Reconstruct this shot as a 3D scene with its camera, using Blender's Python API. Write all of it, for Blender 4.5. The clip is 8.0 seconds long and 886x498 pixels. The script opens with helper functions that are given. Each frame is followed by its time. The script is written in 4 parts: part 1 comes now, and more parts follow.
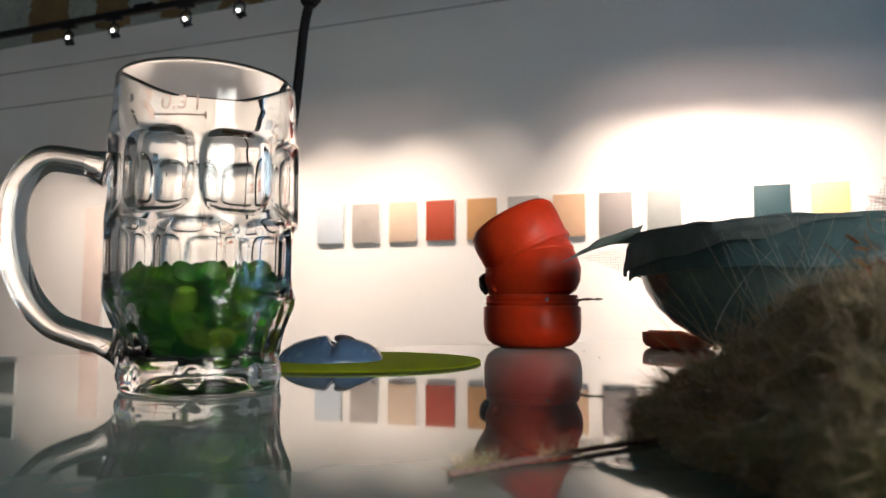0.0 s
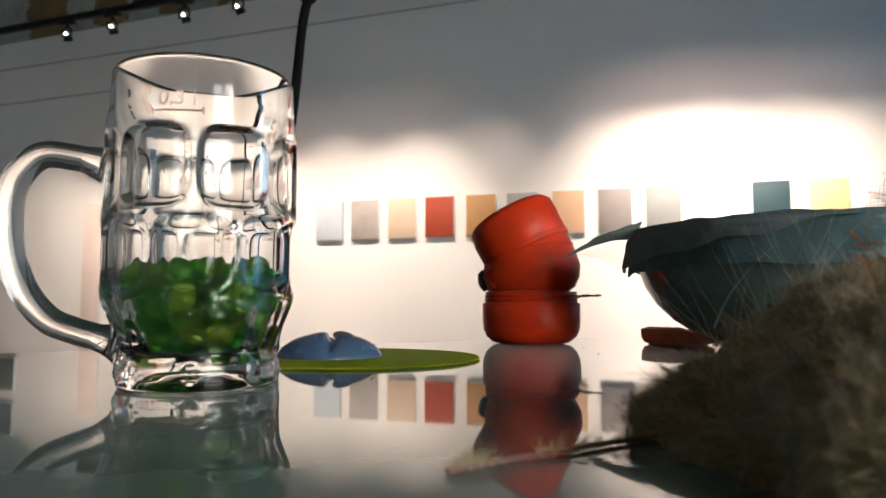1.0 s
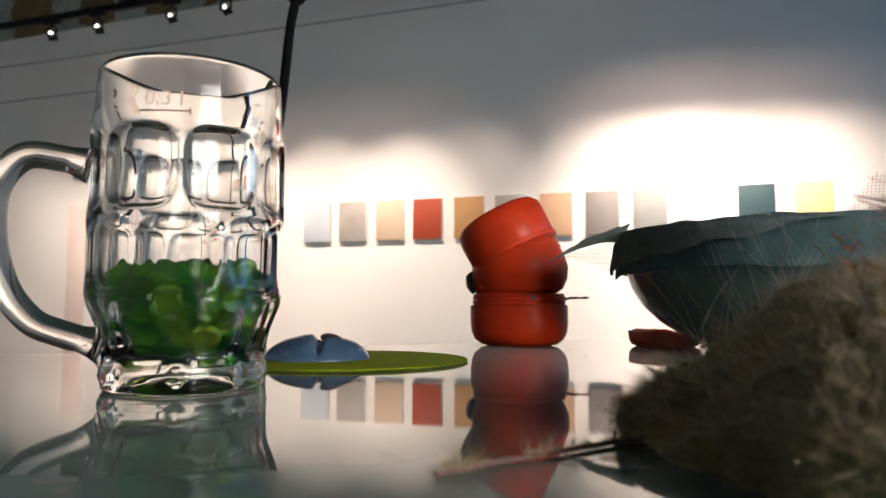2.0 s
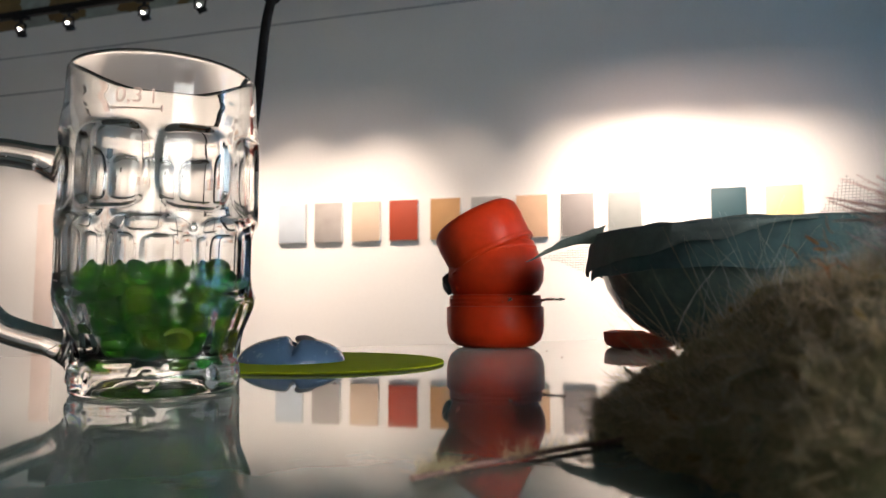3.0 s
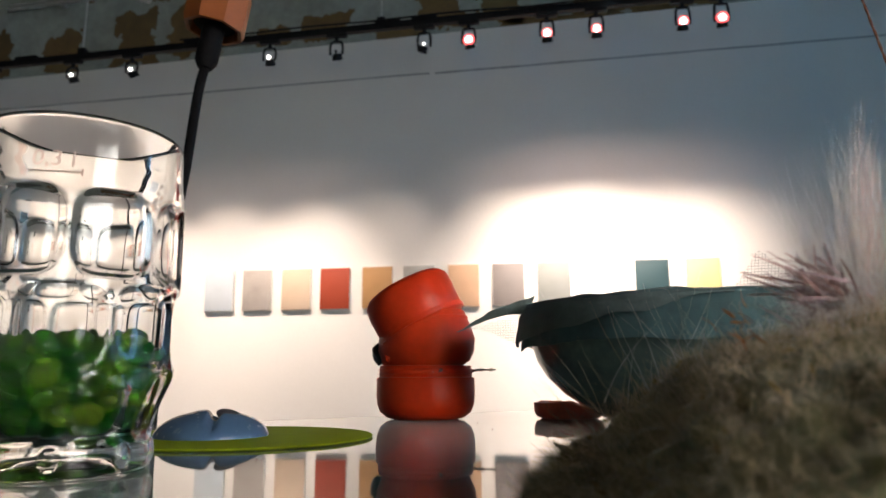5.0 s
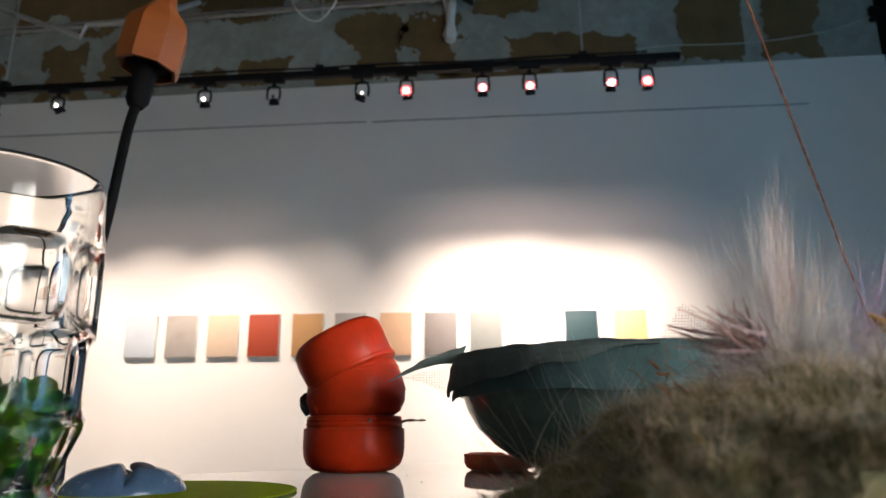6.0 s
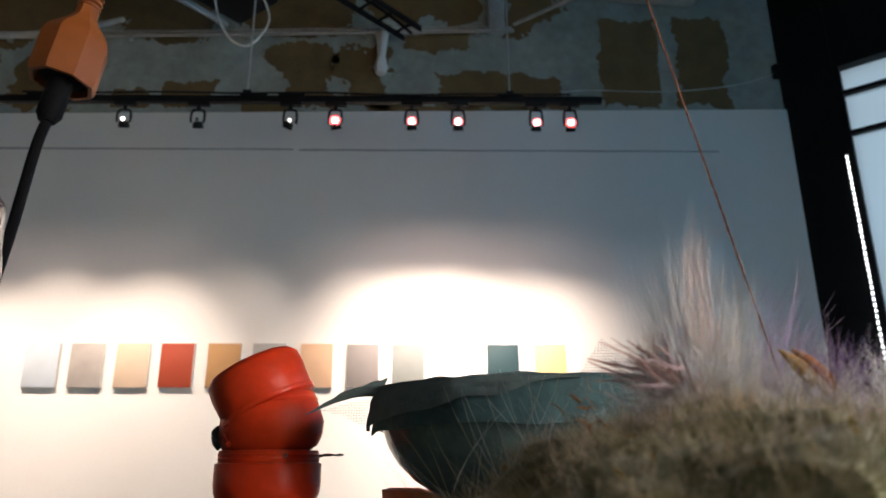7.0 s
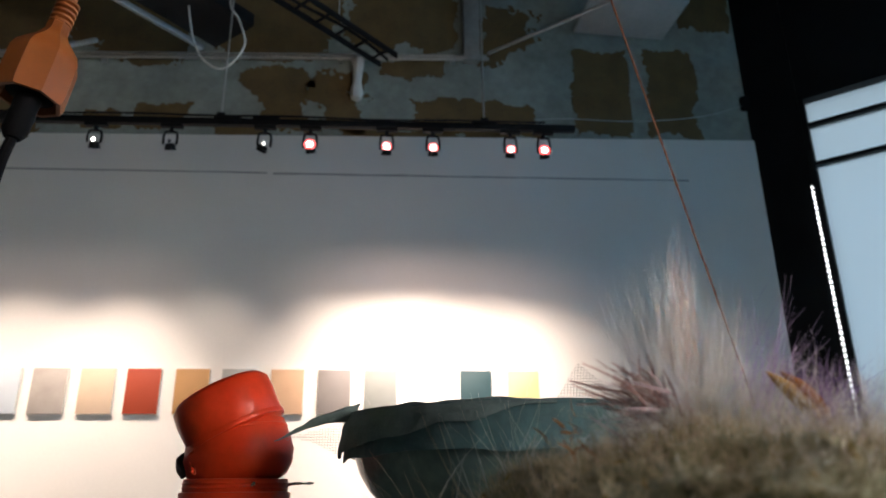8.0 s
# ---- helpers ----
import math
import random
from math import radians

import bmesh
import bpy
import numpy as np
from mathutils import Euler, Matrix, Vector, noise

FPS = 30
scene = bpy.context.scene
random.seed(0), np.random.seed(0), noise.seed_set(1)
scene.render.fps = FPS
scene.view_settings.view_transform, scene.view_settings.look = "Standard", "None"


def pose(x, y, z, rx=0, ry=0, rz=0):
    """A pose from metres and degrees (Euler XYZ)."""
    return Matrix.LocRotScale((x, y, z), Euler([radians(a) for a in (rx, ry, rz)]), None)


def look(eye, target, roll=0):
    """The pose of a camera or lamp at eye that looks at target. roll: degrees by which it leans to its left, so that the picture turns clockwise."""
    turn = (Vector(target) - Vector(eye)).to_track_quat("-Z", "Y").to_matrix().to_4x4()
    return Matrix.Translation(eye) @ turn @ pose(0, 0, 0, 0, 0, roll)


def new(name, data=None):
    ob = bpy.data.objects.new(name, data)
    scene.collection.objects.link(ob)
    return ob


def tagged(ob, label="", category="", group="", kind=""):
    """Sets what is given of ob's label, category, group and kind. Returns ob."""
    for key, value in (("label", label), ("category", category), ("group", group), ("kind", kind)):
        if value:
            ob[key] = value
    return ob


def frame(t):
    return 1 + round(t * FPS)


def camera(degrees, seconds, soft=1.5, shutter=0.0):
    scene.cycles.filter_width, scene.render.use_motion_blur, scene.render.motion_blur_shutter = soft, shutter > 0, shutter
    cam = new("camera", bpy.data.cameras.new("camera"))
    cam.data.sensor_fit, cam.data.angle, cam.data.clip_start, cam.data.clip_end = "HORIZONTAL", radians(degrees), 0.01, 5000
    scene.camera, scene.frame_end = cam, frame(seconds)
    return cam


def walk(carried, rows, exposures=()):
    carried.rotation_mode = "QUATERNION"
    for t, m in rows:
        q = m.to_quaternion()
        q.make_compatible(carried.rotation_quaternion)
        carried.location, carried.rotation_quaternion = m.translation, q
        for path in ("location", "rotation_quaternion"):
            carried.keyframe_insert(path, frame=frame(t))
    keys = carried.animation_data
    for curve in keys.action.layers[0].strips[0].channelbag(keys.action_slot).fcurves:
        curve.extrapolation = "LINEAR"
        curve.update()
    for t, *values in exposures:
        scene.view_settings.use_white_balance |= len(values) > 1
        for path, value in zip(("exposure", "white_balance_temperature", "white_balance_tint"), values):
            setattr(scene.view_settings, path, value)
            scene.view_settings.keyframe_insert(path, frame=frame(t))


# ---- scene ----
cam = camera(64.8, 8.0)
PATH = [
    (0, (-0.016, -0.015, 0.786), (-0.612, 1.887, 0.952), -0.0),
    (0.5, (-0.016, -0.014, 0.786), (-0.612, 1.888, 0.947), 0.0),
    (1, (-0.016, -0.014, 0.786), (-0.61, 1.889, 0.942), 0.0),
    (1.5, (-0.016, -0.014, 0.786), (-0.598, 1.893, 0.947), -0.0),
    (3, (-0.017, -0.012, 0.786), (-0.512, 1.919, 0.952), -0.0),
    (3.5, (-0.017, -0.011, 0.786), (-0.468, 1.927, 0.992), -0.1),
    (4, (-0.017, -0.011, 0.786), (-0.425, 1.931, 1.038), -0.1),
    (5.5, (-0.016, -0.011, 0.787), (-0.233, 1.93, 1.22), -0.2),
    (6, (-0.016, -0.01, 0.787), (-0.124, 1.925, 1.282), -0.2),
    (6.5, (-0.016, -0.009, 0.787), (-0.006, 1.927, 1.2887), -0.3),
    (7, (-0.016, -0.006, 0.787), (0.091, 1.904, 1.37), -0.3),
    (7.5, (-0.016, -0.006, 0.786), (0.137, 1.892, 1.398), -0.3),
    (8, (-0.017, 0.002, 0.787), (0.1668, 1.911, 1.4489), -0.5),
]
walk(cam, [(t, look(e, g, r)) for t, e, g, r in PATH])
# a phone's small aperture, focused on the mug and jars
cam.data.dof.use_dof = True
cam.data.dof.focus_distance = 0.41
cam.data.dof.aperture_fstop = 18.0

# ---- light ----
WALL_Y = 4.826
TRACK_Y = 3.85
SPOT_POWER = 215
WINDOW_POWER = 235
FILL_POWER = 92
scene.view_settings.exposure = 0.0
world = bpy.data.worlds.new("sky")
scene.world = world
world.use_nodes = True
sky = world.node_tree.nodes.new("ShaderNodeTexSky")
sky.sky_type = "NISHITA"
sky.sun_disc = False
sky.sun_elevation = radians(25)
sky.sun_rotation = radians(120)
world.node_tree.links.new(sky.outputs[0], world.node_tree.nodes["Background"].inputs[0])
world.node_tree.nodes["Background"].inputs[1].default_value = 0.08

# lamp along the track: x, x of the spot on the wall, brightness, drawn red halo (0 none, 2 strong)
LAMPS = [
    (0.994, 1.25, 0.6, 2), (0.782, 0.78, 0.85, 1), (0.297, 0.38, 1.25, 1), (0.012, 0.06, 1.1, 1),
    (-0.451, -0.2, 0.62, 2), (-0.723, -1.5, 0.3, 0), (-1.272, -1.3, 0.0, 0), (-1.705, -1.78, 0.8, 0),
    (-2.64, -2.2, 0.75, 0), (-3.06, -3.0, 0.72, 0), (-3.66, -3.8, 0.68, 0), (-4.06, -4.5, 0.66, 0), (-4.88, -5.2, 0.4, 0),
]


def track_z(x):
    return 2.92 + 0.0215 * x


def lamp_z(x):
    return 2.775 + 0.012 * x


for lx, tx, power, leak in LAMPS:
    if power > 0:
        data = bpy.data.lights.new("spot_beam", "SPOT")
        data.energy = SPOT_POWER * power
        data.color = (1.0, 0.79, 0.655)
        data.spot_size = radians(64)
        data.spot_blend = 1.0
        data.shadow_soft_size = 0.025
        beam = new("spot_beam", data)
        start = Vector((lx, TRACK_Y, lamp_z(lx)))
        goal = Vector((tx, WALL_Y, 1.01 - 0.14 * ((tx - 0.25) / 0.8) ** 2 if tx > -0.5 else 0.87))
        beam.matrix_world = look(start + (goal - start).normalized() * 0.075, goal)
        if power > 0.4:
            # light spilling out round the open lamp head
            data = bpy.data.lights.new("spot_spill", "SPOT")
            data.energy = SPOT_POWER * power * 0.05
            data.color = (1.0, 0.72, 0.62)
            data.spot_size = radians(108)
            data.spot_blend = 1.0
            data.shadow_soft_size = 0.03
            new("spot_spill", data).matrix_world = beam.matrix_world.copy()

CORNER = Vector((3.03, 4.826, 0))
ALONG = Vector((0.741, -0.671, 0))      # the glazed wall runs off at an angle
INTO = Vector((-0.671, -0.741, 0))      # into the room
day = bpy.data.lights.new("window_daylight", "AREA")
day.shape, day.size, day.size_y = "RECTANGLE", 5.6, 3.2
day.energy = WINDOW_POWER
day.color = (0.27, 0.62, 1.0)
day_ob = new("window_daylight", day)
spot = CORNER + ALONG * 5.9 - INTO * 0.12 + Vector((0, 0, 2.0))
day_ob.matrix_world = look(spot, spot + INTO)

# unseen second window, added as fill light to the right of the table
SIDE_X, SIDE_Y = 2.4, -1.5
day = bpy.data.lights.new("window_daylight", "AREA")
day.shape, day.size, day.size_y = "RECTANGLE", 1.7, 1.4
day.energy = FILL_POWER
day.color = (1.0, 0.9, 0.8)
day_ob = new("window_daylight", day)
day_ob.matrix_world = look((SIDE_X + 0.12, SIDE_Y, 1.4), (0.0, SIDE_Y, 1.4))


# ---- materials ----
def material(name, color, rough=0.5, metal=0.0, vary=0.15, scale=20.0, bump=0.0, fine=6.0, trans=0.0, ior=1.45,
             sub=0.0, sheen=0.0, per_object=0.0, hue=0.0, coat=0.0, second=None, spread=0.5):
    """A surface with variation at two scales, in object coordinates (metres)."""
    m = bpy.data.materials.new(name)
    m.use_nodes = True
    nt = m.node_tree
    b = nt.nodes["Principled BSDF"]
    b.inputs["Roughness"].default_value = rough
    b.inputs["Metallic"].default_value = metal
    b.inputs["Transmission Weight"].default_value = trans
    b.inputs["IOR"].default_value = ior
    b.inputs["Subsurface Weight"].default_value = sub
    b.inputs["Subsurface Radius"].default_value = (0.01, 0.006, 0.004)
    b.inputs["Sheen Weight"].default_value = sheen
    b.inputs["Coat Weight"].default_value = coat
    b.inputs["Coat Roughness"].default_value = 0.06
    b.inputs["Base Color"].default_value = (*color, 1)
    if vary or bump or second or per_object:
        tc = nt.nodes.new("ShaderNodeTexCoord")
        big = nt.nodes.new("ShaderNodeTexNoise")
        big.inputs["Scale"].default_value = scale
        big.inputs["Detail"].default_value = 6
        small = nt.nodes.new("ShaderNodeTexNoise")
        small.inputs["Scale"].default_value = scale * fine
        small.inputs["Detail"].default_value = 4
        nt.links.new(tc.outputs["Object"], big.inputs["Vector"])
        nt.links.new(tc.outputs["Object"], small.inputs["Vector"])
        avg = nt.nodes.new("ShaderNodeMix")
        avg.inputs["Factor"].default_value = 0.4
        nt.links.new(big.outputs["Fac"], avg.inputs["A"])
        nt.links.new(small.outputs["Fac"], avg.inputs["B"])
        ramp = nt.nodes.new("ShaderNodeValToRGB")
        e = ramp.color_ramp.elements
        low = second or [c * (1 - vary) for c in color]
        high = color if second else [min(1, c * (1 + vary)) for c in color]
        e[0].position, e[1].position = 0.5 - spread * 0.4, 0.5 + spread * 0.4
        e[0].color, e[1].color = (*low, 1), (*high, 1)
        nt.links.new(avg.outputs["Result"], ramp.inputs["Fac"])
        out = ramp.outputs["Color"]
        if per_object:
            info = nt.nodes.new("ShaderNodeObjectInfo")
            hsv = nt.nodes.new("ShaderNodeHueSaturation")
            rng = nt.nodes.new("ShaderNodeMapRange")
            rng.inputs["To Min"].default_value = 1 - per_object
            rng.inputs["To Max"].default_value = 1 + per_object
            nt.links.new(info.outputs["Random"], rng.inputs["Value"])
            nt.links.new(rng.outputs["Result"], hsv.inputs["Value"])
            nt.links.new(out, hsv.inputs["Color"])
            if hue:
                turn_hue = nt.nodes.new("ShaderNodeMapRange")
                turn_hue.inputs["To Min"].default_value = 0.5 + hue
                turn_hue.inputs["To Max"].default_value = 0.5 - hue
                nt.links.new(info.outputs["Random"], turn_hue.inputs["Value"])
                nt.links.new(turn_hue.outputs["Result"], hsv.inputs["Hue"])
            out = hsv.outputs["Color"]
        nt.links.new(out, b.inputs["Base Color"])
        if bump:
            bp = nt.nodes.new("ShaderNodeBump")
            bp.inputs["Strength"].default_value = bump
            bp.inputs["Distance"].default_value = 0.002
            nt.links.new(avg.outputs["Result"], bp.inputs["Height"])
            nt.links.new(bp.outputs["Normal"], b.inputs["Normal"])
        rr = nt.nodes.new("ShaderNodeMapRange")
        rr.inputs["To Min"].default_value = max(0.0, rough * 0.8)
        rr.inputs["To Max"].default_value = min(1.0, rough * 1.25)
        nt.links.new(small.outputs["Fac"], rr.inputs["Value"])
        nt.links.new(rr.outputs["Result"], b.inputs["Roughness"])
    return m


def glow(name, color, strength):
    m = bpy.data.materials.new(name)
    m.use_nodes = True
    b = m.node_tree.nodes["Principled BSDF"]
    b.inputs["Base Color"].default_value = (*color, 1)
    b.inputs["Emission Color"].default_value = (*color, 1)
    b.inputs["Emission Strength"].default_value = strength
    return m


def clear_glass(name, color=(1, 1, 1), rough=0.0, ior=1.5):
    m = bpy.data.materials.new(name)
    m.use_nodes = True
    b = m.node_tree.nodes["Principled BSDF"]
    b.inputs["Base Color"].default_value = (*color, 1)
    b.inputs["Transmission Weight"].default_value = 1
    b.inputs["Roughness"].default_value = rough
    b.inputs["IOR"].default_value = ior
    return m


M = {}
M["wall"] = material("white_wall_paint", (0.78, 0.77, 0.74), 0.75, vary=0.04, scale=1.3, bump=0.15, fine=40)
M["plaster"] = material("raw_plaster", (0.38, 0.42, 0.39), 0.9, vary=0.25, scale=2.5, bump=0.6, second=(0.2, 0.225, 0.195))
M["glue"] = material("brown_glue_patch", (0.2, 0.13, 0.05), 0.85, vary=0.3, scale=6, bump=0.6, second=(0.11, 0.075, 0.035))
M["seam"] = material("shadow_gap", (0.4, 0.4, 0.4), 0.8, vary=0.3, scale=3)
M["far_wall"] = material("grey_wall_paint", (0.57, 0.56, 0.54), 0.8, vary=0.06, scale=1.3, bump=0.15, fine=40)
M["floor"] = material("grey_screed", (0.16, 0.155, 0.145), 0.5, vary=0.25, scale=1.5, bump=0.2)
M["ceiling"] = material("dark_concrete", (0.12, 0.12, 0.11), 0.9, vary=0.3, scale=1.2, bump=0.4)
M["black"] = material("black_metal", (0.005, 0.005, 0.006), 0.55, vary=0.3, scale=15, bump=0.05, ior=1.3)
M["column"] = material("black_column_paint", (0.006, 0.007, 0.008), 0.6, vary=0.3, scale=4, bump=0.1, ior=1.25)
M["galvanised"] = material("galvanised_steel", (0.5, 0.52, 0.52), 0.4, metal=0.8, vary=0.2, scale=12)
M["white_plastic"] = material("white_plastic", (0.7, 0.7, 0.66), 0.5, vary=0.08, scale=20)
M["board"] = material("grey_board", (0.42, 0.42, 0.4), 0.8, vary=0.15, scale=4)
M["table"] = material("glossy_lacquered_glass", (0.085, 0.15, 0.148), 0.03, vary=0.2, scale=9, ior=1.38, sheen=0.09)
M["table"].node_tree.nodes["Principled BSDF"].inputs["Sheen Roughness"].default_value = 0.22    # pale haze over grazing reflections, put in as sheen
M["table_edge"] = material("table_edge", (0.3, 0.3, 0.28), 0.3, vary=0.1, scale=20)
M["steel"] = material("brushed_steel", (0.5, 0.5, 0.5), 0.35, metal=1.0, vary=0.1, scale=30)
M["mug"] = clear_glass("pressed_glass", (0.975, 0.982, 0.972), 0.0, 1.5)
M["mark"] = material("frosted_mark", (0.75, 0.6, 0.55), 0.6, vary=0.1, scale=300)
M["bead"] = material("green_gel", (0.5, 0.92, 0.1), 0.03, vary=0.2, scale=60, trans=0.88, ior=1.4, per_object=0.4, hue=0.07, second=(0.14, 0.7, 0.05))
M["orange_red"] = material("orange_red_plastic", (0.6, 0.042, 0.01), 0.36, vary=0.16, scale=25, trans=0.05, ior=1.3, sub=0.4, bump=0.02)
M["salmon"] = material("salmon_red_plastic", (0.85, 0.2, 0.11), 0.45, vary=0.2, scale=60, trans=0.3, sub=0.5, ior=1.3)
M["foil"] = material("torn_foil", (0.75, 0.76, 0.78), 0.25, metal=1.0, vary=0.15, scale=120, bump=0.5)
M["dark_foil"] = material("dark_foil", (0.03, 0.03, 0.035), 0.3, vary=0.2, scale=90)
M["lime"] = material("lime_silicone", (0.27, 0.35, 0.01), 0.8, vary=0.08, scale=40, sub=0.1, ior=1.2, bump=0.03)
M["blue"] = material("pale_blue_glaze", (0.08, 0.155, 0.29), 0.25, vary=0.08, scale=45, coat=0.25)
M["blue_dark"] = material("dark_hollow", (0.07, 0.06, 0.08), 0.35, vary=0.3, scale=120)
M["bowl"] = material("dark_teal_glass_bowl", (0.13, 0.185, 0.18), 0.12, vary=0.3, scale=25, trans=0.2, ior=1.5)
M["cloth"] = material("dark_teal_netting_cloth", (0.05, 0.115, 0.13), 0.75, vary=0.3, scale=28, bump=0.8, sheen=0.15, second=(0.026, 0.06, 0.07), spread=0.4)
M["flap"] = material("thin_grey_net_cloth", (0.15, 0.2, 0.2), 0.8, vary=0.3, scale=80, bump=0.5)
M["fold"] = material("folded_grey_net", (0.13, 0.175, 0.185), 0.8, vary=0.3, scale=60, bump=0.7, second=(0.08, 0.12, 0.13))
M["net"] = material("grey_net", (0.3, 0.3, 0.3), 0.7, vary=0.2, scale=90)
M["moss"] = material("dried_moss", (0.29, 0.25, 0.12), 0.95, vary=0.4, scale=45, bump=0.8, second=(0.095, 0.13, 0.07), sheen=0.3)
M["fuzz"] = material("dry_fibre", (0.58, 0.44, 0.29), 0.8, vary=0.4, scale=35, second=(0.25, 0.24, 0.12), spread=0.4)
M["halo"] = material("thin_dry_hair", (0.62, 0.48, 0.36), 0.7, vary=0.3, scale=40, sub=0.2)
M["pappus"] = material("pale_plume", (0.84, 0.8, 0.8), 0.7, vary=0.12, scale=60, sub=0.3)
M["lilac"] = material("lilac_floret", (0.6, 0.42, 0.66), 0.7, vary=0.3, scale=60, sub=0.2)
M["bract"] = material("pink_brown_bract", (0.52, 0.31, 0.29), 0.7, vary=0.3, scale=90)
M["blush"] = material("pinkish_plume", (0.78, 0.62, 0.6), 0.7, vary=0.15, scale=60, sub=0.3)
M["ochre"] = material("ochre_scale", (0.5, 0.27, 0.07), 0.6, vary=0.3, scale=90)
M["mauve"] = material("mauve_bract", (0.45, 0.32, 0.36), 0.7, vary=0.3, scale=90)
M["violet"] = material("violet_floret", (0.3, 0.2, 0.42), 0.7, vary=0.35, scale=90, sub=0.1)
M["rust"] = material("rust_bract", (0.42, 0.15, 0.04), 0.7, vary=0.3, scale=90)
M["yellow_moss"] = material("yellow_moss", (0.22, 0.16, 0.03), 0.9, vary=0.3, scale=90)
M["twig"] = material("dry_twig", (0.2, 0.13, 0.12), 0.85, vary=0.3, scale=120, bump=0.5)
M["orange"] = material("orange_rubber", (0.23, 0.06, 0.008), 0.55, vary=0.1, scale=40, bump=0.1)
M["rubber"] = material("black_rubber", (0.004, 0.004, 0.005), 0.7, vary=0.2, scale=60, ior=1.2)
M["rope"] = material("rust_brown_cord", (0.24, 0.09, 0.04), 0.7, vary=0.25, scale=200, bump=0.4)
M["bulb"] = glow("lamp_glow", (1.0, 0.93, 0.86), 14)
M["bulb_pink"] = glow("lamp_glow_pink", (1.0, 0.7, 0.66), 9)
M["bulb_dim"] = glow("lamp_glow_dim", (1.0, 0.93, 0.86), 3)
# red bloom round the bulbs, put in as a glowing colour
M["red_halo"] = glow("dichroic_leak", (1.0, 0.12, 0.12), 2.2)
M["led"] = glow("led_glow", (0.93, 0.97, 1.0), 6)
M["frosted"] = clear_glass("frosted_glass", (0.92, 0.97, 1.0), 0.55, 1.3)
M["daylight"] = glow("overcast_sky", (0.7, 0.88, 1.0), 0.5)
M["lamp_glass"] = material("lamp_grey", (0.2, 0.2, 0.2), 0.2, vary=0.1, scale=60, metal=0.6)


# ---- mesh helpers ----
def part(name, bm, mat, parent=None, label="", smooth=True, angle=35):
    """Links a bmesh as one mesh object under a thing or part."""
    bmesh.ops.recalc_face_normals(bm, faces=bm.faces)
    if smooth:
        for f in bm.faces:
            f.smooth = True
        for e in bm.edges:
            if len(e.link_faces) == 2 and e.calc_face_angle(0) > radians(angle):
                e.smooth = False
    me = bpy.data.meshes.new(name)
    bm.to_mesh(me)
    bm.free()
    me.materials.append(mat)
    ob = new(name, me)
    if parent:
        ob.parent = parent
    if label:
        ob["label"] = label
    return ob


def share(src, parent, m):
    """Another object on the same mesh, under parent."""
    ob = new(src.name.split(".")[0], src.data)
    ob.parent = parent
    ob.matrix_local = m
    return ob


def thing(name, place, label, category, group="", turn=0.0):
    ob = new(name)
    ob.empty_display_size = 0.02
    ob.location = place
    ob.rotation_euler = (0, 0, turn)
    return tagged(ob, label, category, group)


def setting(ob, label):
    return tagged(ob, label, kind="structure")


def box(bm, c, s, rot=None, bevel=0.0):
    m = Matrix.Translation(c) @ (rot.to_4x4() if rot else Matrix.Identity(4)) @ Matrix.Diagonal((*s, 1))
    made = bmesh.ops.create_cube(bm, size=1, matrix=m)["verts"]
    if bevel:
        edges = list({e for v in made for e in v.link_edges})
        bmesh.ops.bevel(bm, geom=edges, offset=bevel, segments=2, affect="EDGES", profile=0.5)
    return bm


def tube(bm, pts, radii, n=8, caps=True):
    """A round rod swept along points; radii: one number or one for each point."""
    pts = [Vector(p) for p in pts]
    if not isinstance(radii, (list, tuple)):
        radii = [radii] * len(pts)
    up = Vector((0.31, 0.17, 0.93))
    rings = []
    side = None
    for i, p in enumerate(pts):
        d = (pts[min(i + 1, len(pts) - 1)] - pts[max(i - 1, 0)]).normalized()
        if side is None:
            side = d.cross(up)
            if side.length < 0.05:
                side = d.cross(Vector((1, 0, 0)))
        side = (side - d * side.dot(d)).normalized()
        other = d.cross(side)
        rings.append([bm.verts.new(p + (side * math.cos(a) + other * math.sin(a)) * radii[i])
                      for a in (2 * math.pi * k / n for k in range(n))])
    for a, b in zip(rings, rings[1:]):
        for k in range(n):
            bm.faces.new((a[k], a[(k + 1) % n], b[(k + 1) % n], b[k]))
    if caps:
        bm.faces.new(list(reversed(rings[0])))
        bm.faces.new(rings[-1])
    return bm


def spline(pts, steps=8):
    """Points along a smooth curve through the given ones."""
    pts = [Vector(p) for p in pts]
    out = []
    for i in range(len(pts) - 1):
        a, b, c, d = pts[max(i - 1, 0)], pts[i], pts[i + 1], pts[min(i + 2, len(pts) - 1)]
        for k in range(steps):
            t = k / steps
            out.append(0.5 * ((2 * b) + (c - a) * t + (2 * a - 5 * b + 4 * c - d) * t * t + (3 * b - a - 3 * c + d) * t ** 3))
    out.append(pts[-1])
    return out


